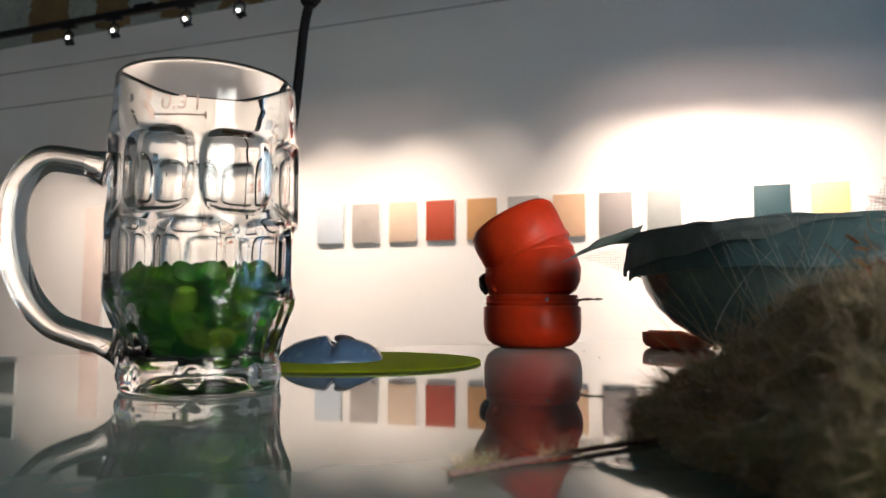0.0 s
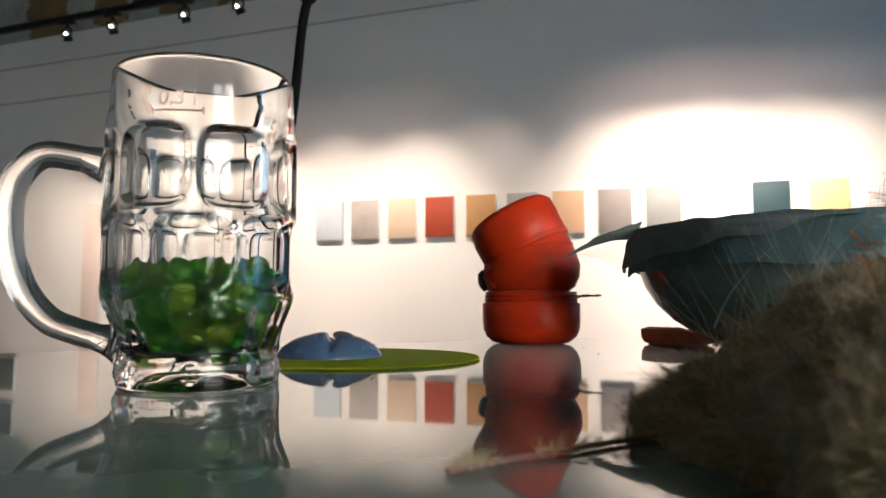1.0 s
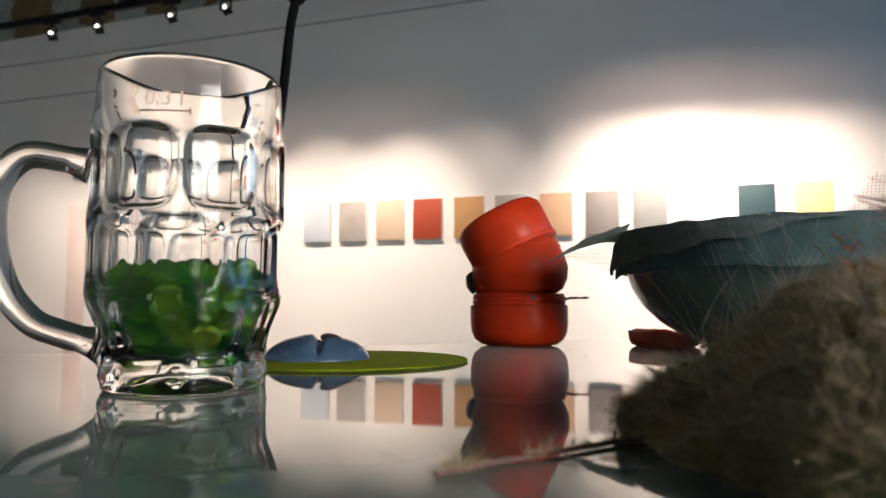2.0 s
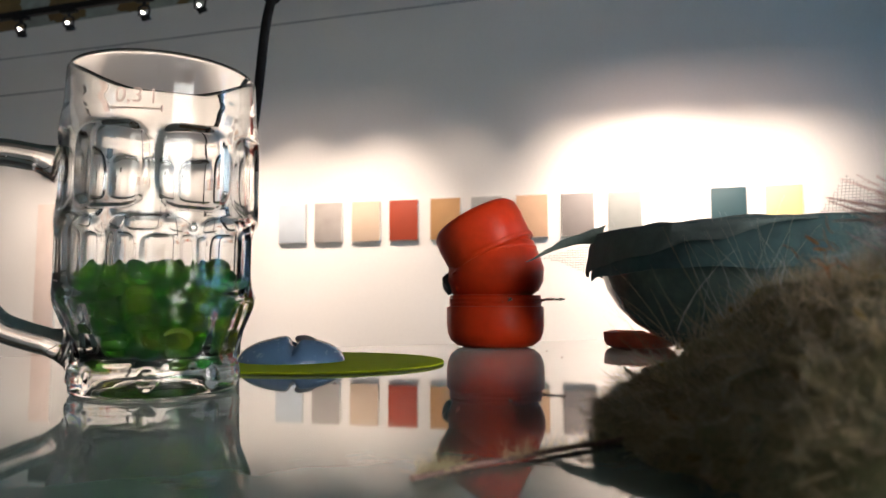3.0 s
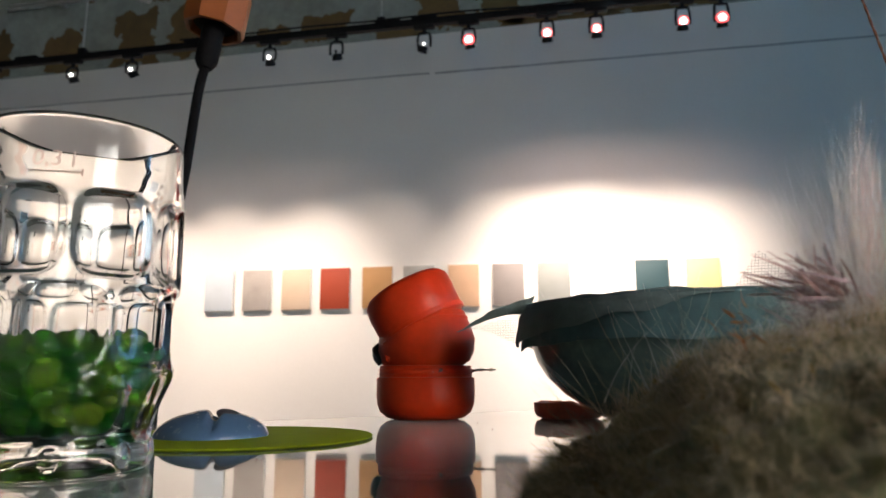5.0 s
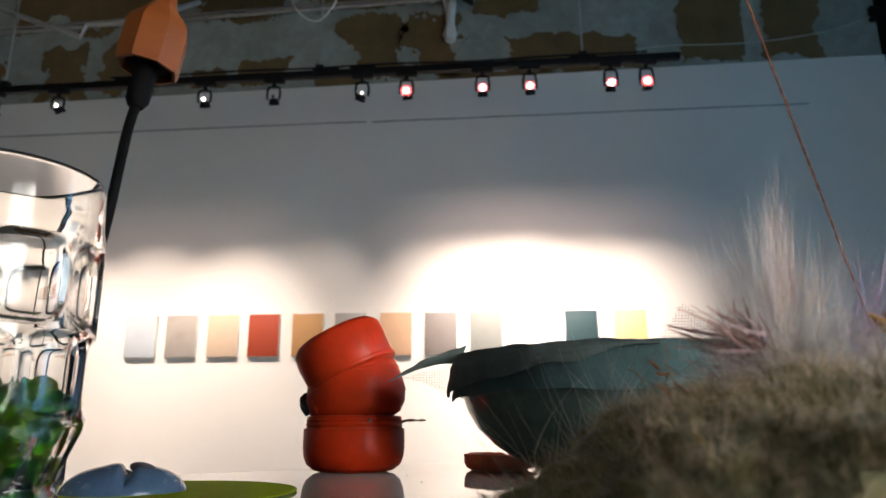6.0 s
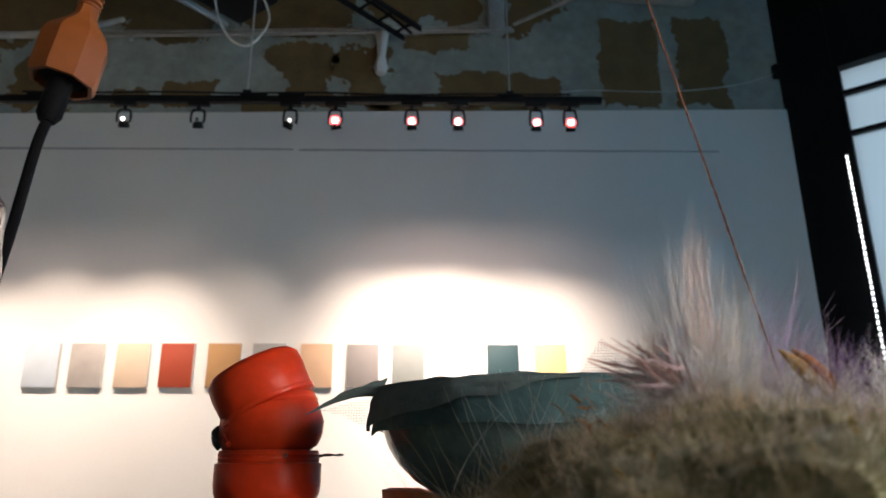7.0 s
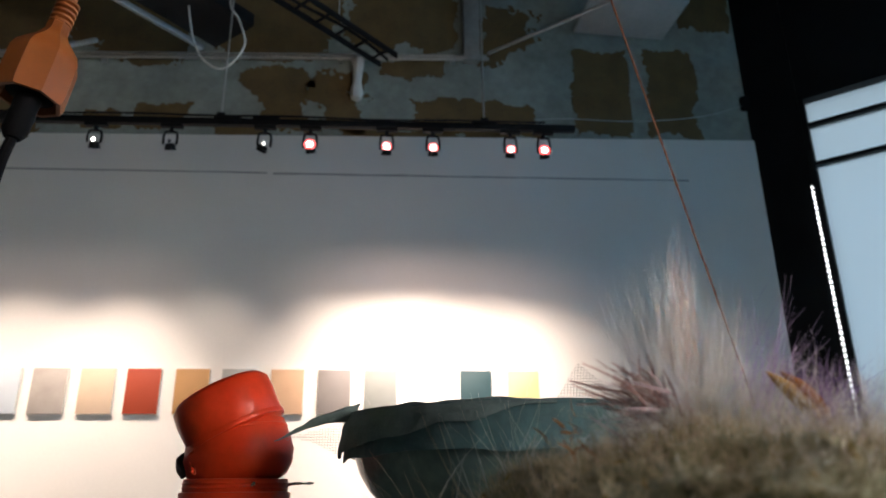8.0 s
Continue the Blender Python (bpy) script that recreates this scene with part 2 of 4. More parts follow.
def lathe(bm, prof, n=48, m=None, wobble=0.0):
    """Turns a profile of (radius, height) round z; a radius of 0 closes it."""
    m = m or Matrix.Identity(4)
    rings = []
    for r, z in prof:
        if r <= 1e-6:
            rings.append([bm.verts.new(m @ Vector((0, 0, z)))])
        else:
            ring = []
            for k in range(n):
                a = 2 * math.pi * k / n
                q = r * (1 + wobble * noise.noise(Vector((math.cos(a) * 1.5, math.sin(a) * 1.5, z * 40))))
                ring.append(bm.verts.new(m @ Vector((q * math.cos(a), q * math.sin(a), z))))
            rings.append(ring)
    for a, b in zip(rings, rings[1:]):
        for k in range(n):
            j = (k + 1) % n
            if len(a) == 1 and len(b) == 1:
                continue
            if len(a) == 1:
                bm.faces.new((a[0], b[k], b[j]))
            elif len(b) == 1:
                bm.faces.new((a[k], a[j], b[0]))
            else:
                bm.faces.new((a[k], a[j], b[j], b[k]))
    return bm


def strand(bm, root, way, length, r, bend, segs=4, n=3):
    """One tapering hair."""
    pts, rad = [], []
    p, d = Vector(root), Vector(way).normalized()
    for i in range(segs + 1):
        pts.append(p.copy())
        rad.append(r * (1 - 0.85 * i / segs))
        p = p + d * (length / segs)
        d = (d + Vector(bend) * (1.0 / segs)).normalized()
    tube(bm, pts, rad, n, caps=False)


def gauss3(s):
    return Vector((random.gauss(0, s), random.gauss(0, s), random.gauss(0, s)))


# ---- structure ----
setting(part("floor", box(bmesh.new(), (1, 0, -0.1), (19, 11, 0.2)), M["floor"], smooth=False), "grey screed floor of the room")
setting(part("ceiling", box(bmesh.new(), (1, 0, 5.1), (19, 11, 0.2)), M["ceiling"], smooth=False), "dark raw concrete ceiling high above")
RAW_Y = WALL_Y + 0.012
wall_north = setting(part("wall_north", box(bmesh.new(), (-2.4, RAW_Y + 0.1, 2.5), (11.2, 0.2, 5.0)), M["plaster"], smooth=False),
                     "unfinished grey plaster wall with brown glue patches")
setting(part("wall_west", box(bmesh.new(), (-8.1, 0, 2.5), (0.2, 10.2, 5.0)), M["far_wall"], smooth=False), "plain white painted wall")
setting(part("wall_south", box(bmesh.new(), (1, -5.1, 2.5), (18.4, 0.2, 5.0)), M["far_wall"], smooth=False), "plain grey painted wall")
# unseen side wall beside the table, added to hold the fill window
bm = bmesh.new()
box(bm, (SIDE_X + 0.1, SIDE_Y - 2.175, 2.5), (0.2, 2.65, 5.0))
box(bm, (SIDE_X + 0.1, SIDE_Y + 1.75, 2.5), (0.2, 1.8, 5.0))
box(bm, (SIDE_X + 0.1, SIDE_Y, 0.35), (0.2, 1.7, 0.7))
box(bm, (SIDE_X + 0.1, SIDE_Y, 3.55), (0.2, 1.7, 2.9))
setting(part("wall_side", bm, M["far_wall"], smooth=False), "plain grey side wall added to hold the fill window")
window_s = new("window_2")
window_s.location = (SIDE_X, SIDE_Y, 0.7)
setting(window_s, "unseen white framed window added for fill light")
for y in (-0.825, 0.0, 0.825):
    part("mullion", box(bmesh.new(), (0.06, y, 0.7), (0.06, 0.05, 1.4), None, 0.004), M["white_plastic"], window_s)
for z in (0.023, 0.9, 1.377):
    part("glazing_bar", box(bmesh.new(), (0.06, 0, z), (0.05, 1.6, 0.045), None, 0.004), M["white_plastic"], window_s)
for y in (-0.41, 0.41):
    pane = part("pane", box(bmesh.new(), (0.062, y, 0.7), (0.006, 0.76, 1.3)), M["frosted"], window_s, smooth=False)
    pane.visible_shadow = False
# glowing sheet behind the added side window, also unseen
setting(part("backdrop", box(bmesh.new(), (SIDE_X + 0.5, SIDE_Y, 1.4), (0.02, 2.2, 2.6)), M["daylight"], smooth=False), "pale overcast daylight outside the window")
setting(part("wall_east", box(bmesh.new(), (9.8, -3.1, 2.5), (0.2, 4.2, 5.0)), M["far_wall"], smooth=False), "plain white painted wall")


def lining_top(x):
    return 3.366 + 0.0295 * x


# smooth white boards over the lower wall
bm = bmesh.new()
x0, x1 = -8.0, 3.03
front = [bm.verts.new(p) for p in ((x0, WALL_Y, 0), (x1, WALL_Y, 0), (x1, WALL_Y, lining_top(x1)), (x0, WALL_Y, lining_top(x0)))]
back = [bm.verts.new((v.co.x, RAW_Y - 0.001, v.co.z)) for v in front]
bm.faces.new(front)
bm.faces.new(back[::-1])
for k in range(4):
    bm.faces.new((front[k], back[k], back[(k + 1) % 4], front[(k + 1) % 4]))
setting(part("wall_lining", bm, M["wall"], smooth=False), "smooth white painted wall boards lit by spotlights")


def seam_strip(xa, xb, dz):
    bm = bmesh.new()
    n = 24
    rows = []
    for i in range(n + 1):
        x = xa + (xb - xa) * i / n
        z = 3.0414 + 0.0158 * x + dz + 0.003 * noise.noise(Vector((x * 3, 0, 0)))
        h = 0.007 + 0.003 * noise.noise(Vector((x * 5, 3, 0)))
        rows.append([bm.verts.new((x, WALL_Y - d, z + s * h)) for d, s in ((0.0, -1), (0.003, -1), (0.003, 1), (0.0, 1))])
    for a, b in zip(rows, rows[1:]):
        for k in range(3):
            bm.faces.new((a[k], b[k], b[k + 1], a[k + 1]))
    return bm


for xa, xb, dz in ((-8.0, -0.86, 0.0), (-0.82, 2.4, -0.004), (-8.0, -3.6, -0.33)):
    setting(part("trim", seam_strip(xa, xb, dz), M["seam"], smooth=False), "thin dark joint between the wall boards")


def ragged(bm, xa, xb, za, zb, rough, y, seed):
    """A torn, irregular flat patch with a little thickness."""
    cell = 0.012
    pad = rough * 1.2
    nx, nz = int((xb - xa + 2 * pad) / cell), int((zb - za + 2 * pad) / cell)
    made = {}

    def corner(i, j):
        if (i, j) not in made:
            made[i, j] = bm.verts.new((xa - pad + i * cell, y - 0.006, za - pad + j * cell))
        return made[i, j]

    for i in range(nx):
        for j in range(nz):
            x, z = xa - pad + (i + 0.5) * cell, za - pad + (j + 0.5) * cell
            inside = min(x - xa, xb - x, z - za, zb - z)
            v = Vector((x, z, seed))
            ruffle = rough * (1.6 * noise.noise(v * 3.3) + 0.8 * noise.noise(v * 9) + 0.5 * noise.noise(v * 27))
            if inside + ruffle > 0 and z > lining_top(x) + 0.004:
                bm.faces.new((corner(i, j), corner(i + 1, j), corner(i + 1, j + 1), corner(i, j + 1)))
    bm.normal_update()
    bmesh.ops.solidify(bm, geom=bm.faces[:], thickness=0.004)


# glue patches; the four widest reaching z 4.95 are added to darken the wall
PATCHES = [
    (-1.0, -0.63, 3.45, 3.95, 0.12), (-0.54, -0.18, 3.42, 3.93, 0.12), (0.19, 1.18, 3.44, 3.72, 0.06), (1.53, 1.97, 3.44, 4.24, 0.04),
    (2.16, 2.56, 3.47, 4.26, 0.05), (-1.86, -1.5, 3.38, 3.56, 0.06), (-2.25, -1.95, 3.35, 3.5, 0.05), (-0.05, 0.45, 3.92, 4.08, 0.05),
    (0.8, 1.25, 4.1, 4.65, 0.08), (-0.3, 0.55, 4.16, 4.95, 0.08), (-1.35, -0.4, 4.05, 4.95, 0.1), (2.5, 2.95, 4.5, 4.95, 0.05),
    (-2.95, -2.6, 3.33, 3.75, 0.08), (-3.5, -3.15, 3.3, 3.75, 0.08), (-4.1, -3.8, 3.28, 3.6, 0.08), (-4.8, -4.4, 3.25, 3.7, 0.08),
    (-2.5, -1.5, 3.98, 4.95, 0.1), (-5.5, -5.1, 3.2, 3.7, 0.08), (-3.7, -2.6, 3.9, 4.95, 0.1),
    (-0.3, 0.9, 3.34, 3.42, 0.03), (-1.3, -0.95, 3.32, 3.42, 0.03),
]
for i, (xa, xb, za, zb, rough) in enumerate(PATCHES):
    bm = bmesh.new()
    ragged(bm, xa, xb, max(za, lining_top((xa + xb) / 2) - 0.02), zb, rough, RAW_Y, i * 7.3)
    part("glue_patch", bm, M["glue"], wall_north, "brown patch, dried glue or added darkening", smooth=False)

# the angled glazed wall: black column, beam above, window below
turn = Matrix((ALONG, -INTO, Vector((0, 0, 1)))).transposed()


def at_glazing(s, depth, z):
    return CORNER + ALONG * s + INTO * depth + Vector((0, 0, z))


def glazing_box(bm, s0, s1, d0, d1, z0, z1, bevel=0.0):
    c = at_glazing((s0 + s1) / 2, (d0 + d1) / 2, (z0 + z1) / 2)
    return box(bm, c, (s1 - s0, abs(d1 - d0), z1 - z0), turn, bevel)


setting(part("column", glazing_box(bmesh.new(), -0.1, 0.335, -0.3, 0.02, 0, 5), M["column"], smooth=False), "black painted column in the corner")
setting(part("wall_above_window", glazing_box(bmesh.new(), 0.335, 9.8, -0.25, 0.0, 3.78, 5), M["column"], smooth=False), "black beam above the window")
setting(part("wall_below_window", glazing_box(bmesh.new(), 0.335, 9.8, -0.25, 0.0, 0, 0.3), M["column"], smooth=False), "black parapet below the window")
window = new("window_1")
window.location = at_glazing(0.37, -0.05, 0.3)
setting(window, "tall frosted window with thin black bars")


def window_part(name, bm, mat, label=""):
    ob = part(name, bm, mat, window, label, smooth=False)
    ob.matrix_parent_inverse = Matrix.Translation(-window.location)
    return ob


COLS = [0.375, 1.95, 3.5, 5.05, 6.6, 8.2, 9.8]
ROWS = [0.3, 3.14, 3.475, 3.695]
bm = bmesh.new()
glazing_box(bm, 0.335, 9.8, -0.1, 0.01, 3.695, 3.78)
glazing_box(bm, 0.335, 0.375, -0.1, 0.01, 0.3, 3.695)
window_part("window_frame", bm, M["column"], "black steel frame")
for s in COLS[1:]:
    window_part("mullion", glazing_box(bmesh.new(), s - 0.03, s + 0.03, -0.1, 0.0, 0.3, 3.695), M["column"])
for z in ROWS[1:3]:
    window_part("glazing_bar", glazing_box(bmesh.new(), 0.375, 9.8, -0.08, -0.01, z - 0.018, z + 0.018), M["black"])
for a, b in zip(COLS, COLS[1:]):
    for c, d in zip(ROWS, ROWS[1:]):
        pane = window_part("pane", glazing_box(bmesh.new(), a + 0.003, b - 0.033, -0.06, -0.052, c + 0.02, d - 0.02), M["frosted"], "frosted glass pane")
        pane.visible_shadow = False
setting(part("backdrop", glazing_box(bmesh.new(), -0.6, 11, -0.62, -0.6, -0.2, 4.4), M["daylight"], smooth=False), "pale overcast daylight outside the window")

strip = thing("led_strip", at_glazing(0.325, 0.022, 1.05), "strip of small white lights along the window edge", "light strip")
part("profile", box(bmesh.new(), (0, 0, 0.95), (0.016, 0.006, 1.92), turn), M["white_plastic"], strip, smooth=False)
bm = bmesh.new()
bmesh.ops.create_icosphere(bm, subdivisions=1, radius=0.009)
first = part("led", bm, M["led"], strip)
first.matrix_local = Matrix.Translation(INTO * 0.008 + Vector((0, 0, 0.02)))
for i in range(1, 46):
    share(first, strip, Matrix.Translation(INTO * 0.008 + Vector((0, 0, 0.02 + i * 0.0415))))

# ---- wall panels ----
PANELS = [
    (-2.545, (0.52, 0.59, 0.65)), (-2.25, (0.42, 0.39, 0.36)), (-1.95, (0.6, 0.47, 0.35)), (-1.658, (0.36, 0.055, 0.022)), (-1.345, (0.5, 0.28, 0.12)),
    (-1.045, (0.42, 0.42, 0.41)), (-0.725, (0.6, 0.4, 0.26)), (-0.412, (0.23, 0.215, 0.21)), (-0.1, (0.22, 0.24, 0.235)), (0.554, (0.016, 0.052, 0.064)), (0.885, (0.75, 0.63, 0.3)),
]


def wall_panel(x, z, w, h, color, label):
    ob = thing("sample_panel", (x + w / 2, WALL_Y, z), label, "panel", "colour panels on the wall")
    edge = bmesh.new()
    box(edge, (0, -0.012, h / 2), (w, 0.022, h), bevel=0.002)
    part("panel_core", edge, M["white_plastic"], ob, "pale panel edge")
    face = bmesh.new()
    box(face, (0, -0.0255, h / 2), (w - 0.004, 0.004, h - 0.004), bevel=0.0015)
    second = [c * (0.7 if "mottled" in label else 0.86) for c in color]
    part("face", face, material("panel_colour", color, 0.6, scale=9, fine=12, bump=0.15, second=second), ob)
    return ob


for (x, color), word in zip(PANELS, ("pale blue", "mottled grey-brown", "cream yellow", "brick red", "ochre", "light grey", "sand orange", "dark grey", "pale grey-green", "dark teal", "bright yellow")):
    wall_panel(x, 1.267, 0.222, 0.3, color, f"{word} rectangular sample panel hung on the white wall")
for x, z, h in ((-5.76, 1.195, 0.286), (-5.76, 1.58, 0.284), (-4.755, 1.88, 0.255)):
    wall_panel(x, z, 0.27, h, (0.06, 0.075, 0.065), "dark green-grey rectangular sample panel hung on the wall")
wall_panel(-4.78, 0.3, 0.2, 1.35, (0.78, 0.67, 0.61), "tall narrow pale pink panel on the white wall")

# ---- lighting track ----
track = thing("lighting_track", (-1.9, TRACK_Y, track_z(-1.9)), "black lighting track hung below the ceiling", "lighting track")
bm = bmesh.new()
slope = Matrix.Rotation(-math.atan(0.0215), 3, "Y")
box(bm, (0, 0, 0), (6.15, 0.04, 0.044), slope, 0.003)
part("rail", bm, M["black"], track)
for x in (0.62, -0.72, -0.95, -2.2, -3.4):
    part("joint", box(bmesh.new(), (x + 1.9, 0, track_z(x) - track_z(-1.9) + 0.02), (0.16, 0.046, 0.04), slope, 0.004), M["black"], track)
part("end_cap", box(bmesh.new(), (3.085, 0, 0.066), (0.03, 0.042, 0.042), None, 0.004), M["black"], track)
pts = [(x, -0.03, track_z(x - 1.9) - track_z(-1.9) + 0.03 + 0.02 * noise.noise(Vector((x * 1.3, 0, 5)))) for x in np.linspace(-0.4, 2.9, 40)]
part("cable", tube(bmesh.new(), pts, 0.006, 6), M["black"], track, "thin cable lying along the track")


def spotlight(x, tx, power, leak):
    z = lamp_z(x)
    top = track_z(x) - 0.017
    ob = thing("spotlight", (x, TRACK_Y, top), "black track spotlight aimed at the wall panels" if power else "black track spotlight, switched off", "spotlight", "spotlights on the track")
    part("adapter", box(bmesh.new(), (0, 0, -0.012), (0.13, 0.034, 0.026), None, 0.004), M["black"], ob)
    part("stem", tube(bmesh.new(), [(0, 0, -0.02), (0, 0, -0.055)], 0.012, 10), M["black"], ob)
    dz = z - top
    bow = [(-0.037, 0, dz - 0.02), (-0.04, 0, dz + 0.02), (-0.034, 0, -0.062), (-0.02, 0, -0.052), (0.02, 0, -0.052), (0.034, 0, -0.062), (0.04, 0, dz + 0.02), (0.037, 0, dz - 0.02)]
    part("bracket", tube(bmesh.new(), spline(bow, 4), 0.0075, 6), M["black"], ob)
    goal = Vector((tx, WALL_Y, 1.28)) - Vector((x, TRACK_Y, z))
    m = Matrix.Translation((0, 0, dz)) @ goal.to_track_quat("Z", "Y").to_matrix().to_4x4()
    bm = bmesh.new()
    lathe(bm, [(0.012, 0.012), (0.024, 0.013), (0.03, 0.028), (0.033, 0.05), (0.031, 0.05), (0.028, 0.028), (0.022, 0.017), (0.012, 0.015)], 20, m)
    head = part("lamp_head", bm, M["black"], ob)
    part("lamp_cap", tube(bmesh.new(), [(0, 0.0, dz - 0.03), (0, 0, dz - 0.047)], [0.024, 0.013], 12), M["black"], ob)
    bm = bmesh.new()
    bmesh.ops.create_icosphere(bm, subdivisions=2, radius=0.02 if leak else 0.0105, matrix=Matrix.Translation((0, -0.012, dz - 0.004)))
    part("bulb", bm, M["bulb_pink"] if leak else (M["bulb"] if power > 0.5 else (M["bulb_dim"] if power else M["lamp_glass"])), head, "glowing bulb" if power else "unlit bulb")
    if leak:
        # the bulb's red bloom, modelled as a glowing ring
        ring = [(0.027 * math.cos(q), -0.014, dz - 0.004 + 0.027 * math.sin(q)) for q in np.linspace(0, 2 * math.pi, 25)]
        part("reflector", tube(bmesh.new(), ring, 0.008 if leak > 1 else 0.0035, 8, False), M["red_halo"], head, "red bloom drawn as a glowing ring")
    return ob


for row in LAMPS:
    spotlight(*row)

# ---- ceiling services ----
def rod_thing(name, pts, r, mat, label, category, n=8):
    ob = thing(name, pts[0], label, category)
    local = [Vector(p) - Vector(pts[0]) for p in pts]
    part("rod", tube(bmesh.new(), local, r, n), mat, ob)
    return ob


for x, top in ((-0.99, 5.0), (0.62, 5.0), (-3.0, 5.0)):
    ob = rod_thing("hanger", [(x, TRACK_Y, top), (x, TRACK_Y, track_z(x) + 0.03)], 0.006, M["galvanised"], "thin steel hanger holding the lighting track", "hanger")
    part("clip", box(bmesh.new(), (0, 0, track_z(x) + 0.035 - top), (0.05, 0.045, 0.05), None, 0.004), M["black"], ob)
pipe = rod_thing("conduit_pipe", [(-4.46, 4.79, 3.84), (0.83, 4.79, 4.085)], 0.016, M["galvanised"], "galvanised conduit pipe running along the wall", "pipe")
for k in range(6):
    x = 0.5 + k * 0.9
    part("clamp", box(bmesh.new(), (x, 0.022, 0.0463 * x), (0.035, 0.055, 0.05), None, 0.004), M["galvanised"], pipe)
thin = rod_thing("conduit_pipe", [(-4.46, 4.82, 3.9), (0.7, 4.82, 4.13)], 0.009, M["galvanised"], "thin steel pipe running along the wall", "pipe")
box_c = thing("wall_duct", (0.69, 4.838, 4.06), "vertical grey sheet-metal duct on the raw wall", "duct")
part("body", box(bmesh.new(), (0, -0.04, 0.47), (0.13, 0.08, 0.94), None, 0.006), M["galvanised"], box_c)
part("bracket", box(bmesh.new(), (0, -0.06, 0.03), (0.24, 0.03, 0.03), None, 0.004), M["galvanised"], box_c)
drip = thing("pipe_bracket", (-0.22, 4.838, 3.66), "white painted bracket below the pipe on the wall", "bracket")
bm = bmesh.new()
lathe(bm, [(0, 0), (0.04, 0.01), (0.05, 0.06), (0.035, 0.16), (0.045, 0.3), (0.05, 0.36), (0, 0.36)], 12, Matrix.Translation((0, -0.045, 0)), 0.3)
part("body", bm, M["white_plastic"], drip)


def beam_between(bm, a, b, w, h, bevel=0.004):
    a, b = Vector(a), Vector(b)
    d = (b - a).normalized()
    side = d.cross(Vector((0, 0, 1))).normalized()
    rot = Matrix((d, side, side.cross(d))).transposed()
    return box(bm, (a + b) / 2, ((b - a).length, w, h), rot, bevel)


lum = thing("ceiling_luminaire", (-1.2, 4.3, 3.89), "long black unlit luminaire with a silver edge", "luminaire")
d = Vector((-0.31, -0.36, 0)).normalized()
n = Vector((d.y, -d.x, 0))
part("housing", beam_between(bmesh.new(), (0.12, 0.02, 0.0), Vector((0.12, 0.02, 0)) + d * 1.6, 0.42, 0.1), M["black"], lum)
part("reflector_edge", beam_between(bmesh.new(), (-0.10, 0.06, -0.12), Vector((-0.10, 0.06, -0.12)) + d * 1.5, 0.03, 0.04), M["galvanised"], lum, "bright steel edge")
part("hanger", tube(bmesh.new(), [d * 0.8, d * 0.8 + Vector((0, 0, 1.1))], 0.005, 6), M["galvanised"], lum)
tray = thing("cable_tray", (-0.05, 4.6, 3.95), "dark steel cable tray below the ceiling", "cable tray")
da = Vector((-0.587, -0.59, 0)).normalized()
na = Vector((-da.y, da.x, 0))
for s in (-0.09, 0.09):
    part("rail", beam_between(bmesh.new(), na * s + da * -0.1, na * s + da * 2.6, 0.012, 0.05, 0.002), M["black"], tray)
for k in range(14):
    c = da * (k * 0.19)
    part("rung", beam_between(bmesh.new(), c - na * 0.085, c + na * 0.085, 0.02, 0.012, 0.002), M["black"], tray)
part("cable", tube(bmesh.new(), [da * t + na * (0.03 * math.sin(t * 5)) + Vector((0, 0, 0.012)) for t in np.linspace(-0.1, 2.5, 30)], 0.012, 6), M["black"], tray, "black cable in the tray")
part("hanger", tube(bmesh.new(), [na * 0.09 + da * 0.5, na * 0.09 + da * 0.5 + Vector((0, 0, 1.05))], 0.005, 6), M["galvanised"], tray)
brace = rod_thing("wall_brace", [(0.8, 4.62, 4.02), (1.62, 3.92, 4.04)], 0.014, M["galvanised"], "thin steel brace rod below the ceiling", "brace")
part("hanger", tube(bmesh.new(), [(0.815, -0.7, 0.02), (0.815, -0.7, 0.98)], 0.008, 6), M["galvanised"], brace)
panel = thing("hanging_board", (1.95, 4.55, 4.37), "grey board hung flat below the ceiling", "board")
bm = bmesh.new()
box(bm, (0, 0, 0.02), (0.78, 0.5, 0.03), Matrix.Rotation(radians(3), 3, "Z"), 0.003)
part("board", bm, M["board"], panel)
for sx in (-0.3, 0.3):
    part("hanger", tube(bmesh.new(), [(sx, 0, 0.03), (sx, 0, 0.63)], 0.006, 6), M["galvanised"], panel)
loop = [(-1.33, 4.0, 4.3), (-1.32, 4.0, 3.88), (-1.225, 4.0, 3.5), (-1.06, 4.0, 3.37), (-0.93, 4.0, 3.55), (-0.98, 4.0, 3.75), (-1.05, 4.0, 3.9), (-1.02, 4.0, 4.3), (-1.0, 4.0, 5.0)]
rod_thing("hanging_cable", spline(loop, 8), 0.007, M["white_plastic"], "loose white cable hanging in a loop", "cable")
wire = [(1.2, 4.82, 3.56), (1.43, 4.82, 3.582), (2.03, 4.82, 3.585), (2.61, 4.82, 3.66), (3.0, 4.815, 3.79)]
ob = rod_thing("wall_wire", spline(wire, 8), 0.004, M["galvanised"], "thin grey wire slung across the raw wall", "wire")
part("anchor", box(bmesh.new(), (1.77, 0.0, 0.23), (0.07, 0.05, 0.12), None, 0.008), M["black"], ob)
ob = rod_thing("bent_conduit", [(-3.6, 4.0, 3.69), (-2.65, 4.0, 3.31), (-2.62, 4.0, 3.4), (-2.2, 4.0, 3.44), (-2.0, 4.3, 3.75)], 0.018, M["galvanised"], "bent steel conduit hanging by the ceiling", "conduit")
part("hanger", tube(bmesh.new(), [(0.02, 0, 0), (0.02, 0, 1.31)], 0.008, 6), M["galvanised"], ob)

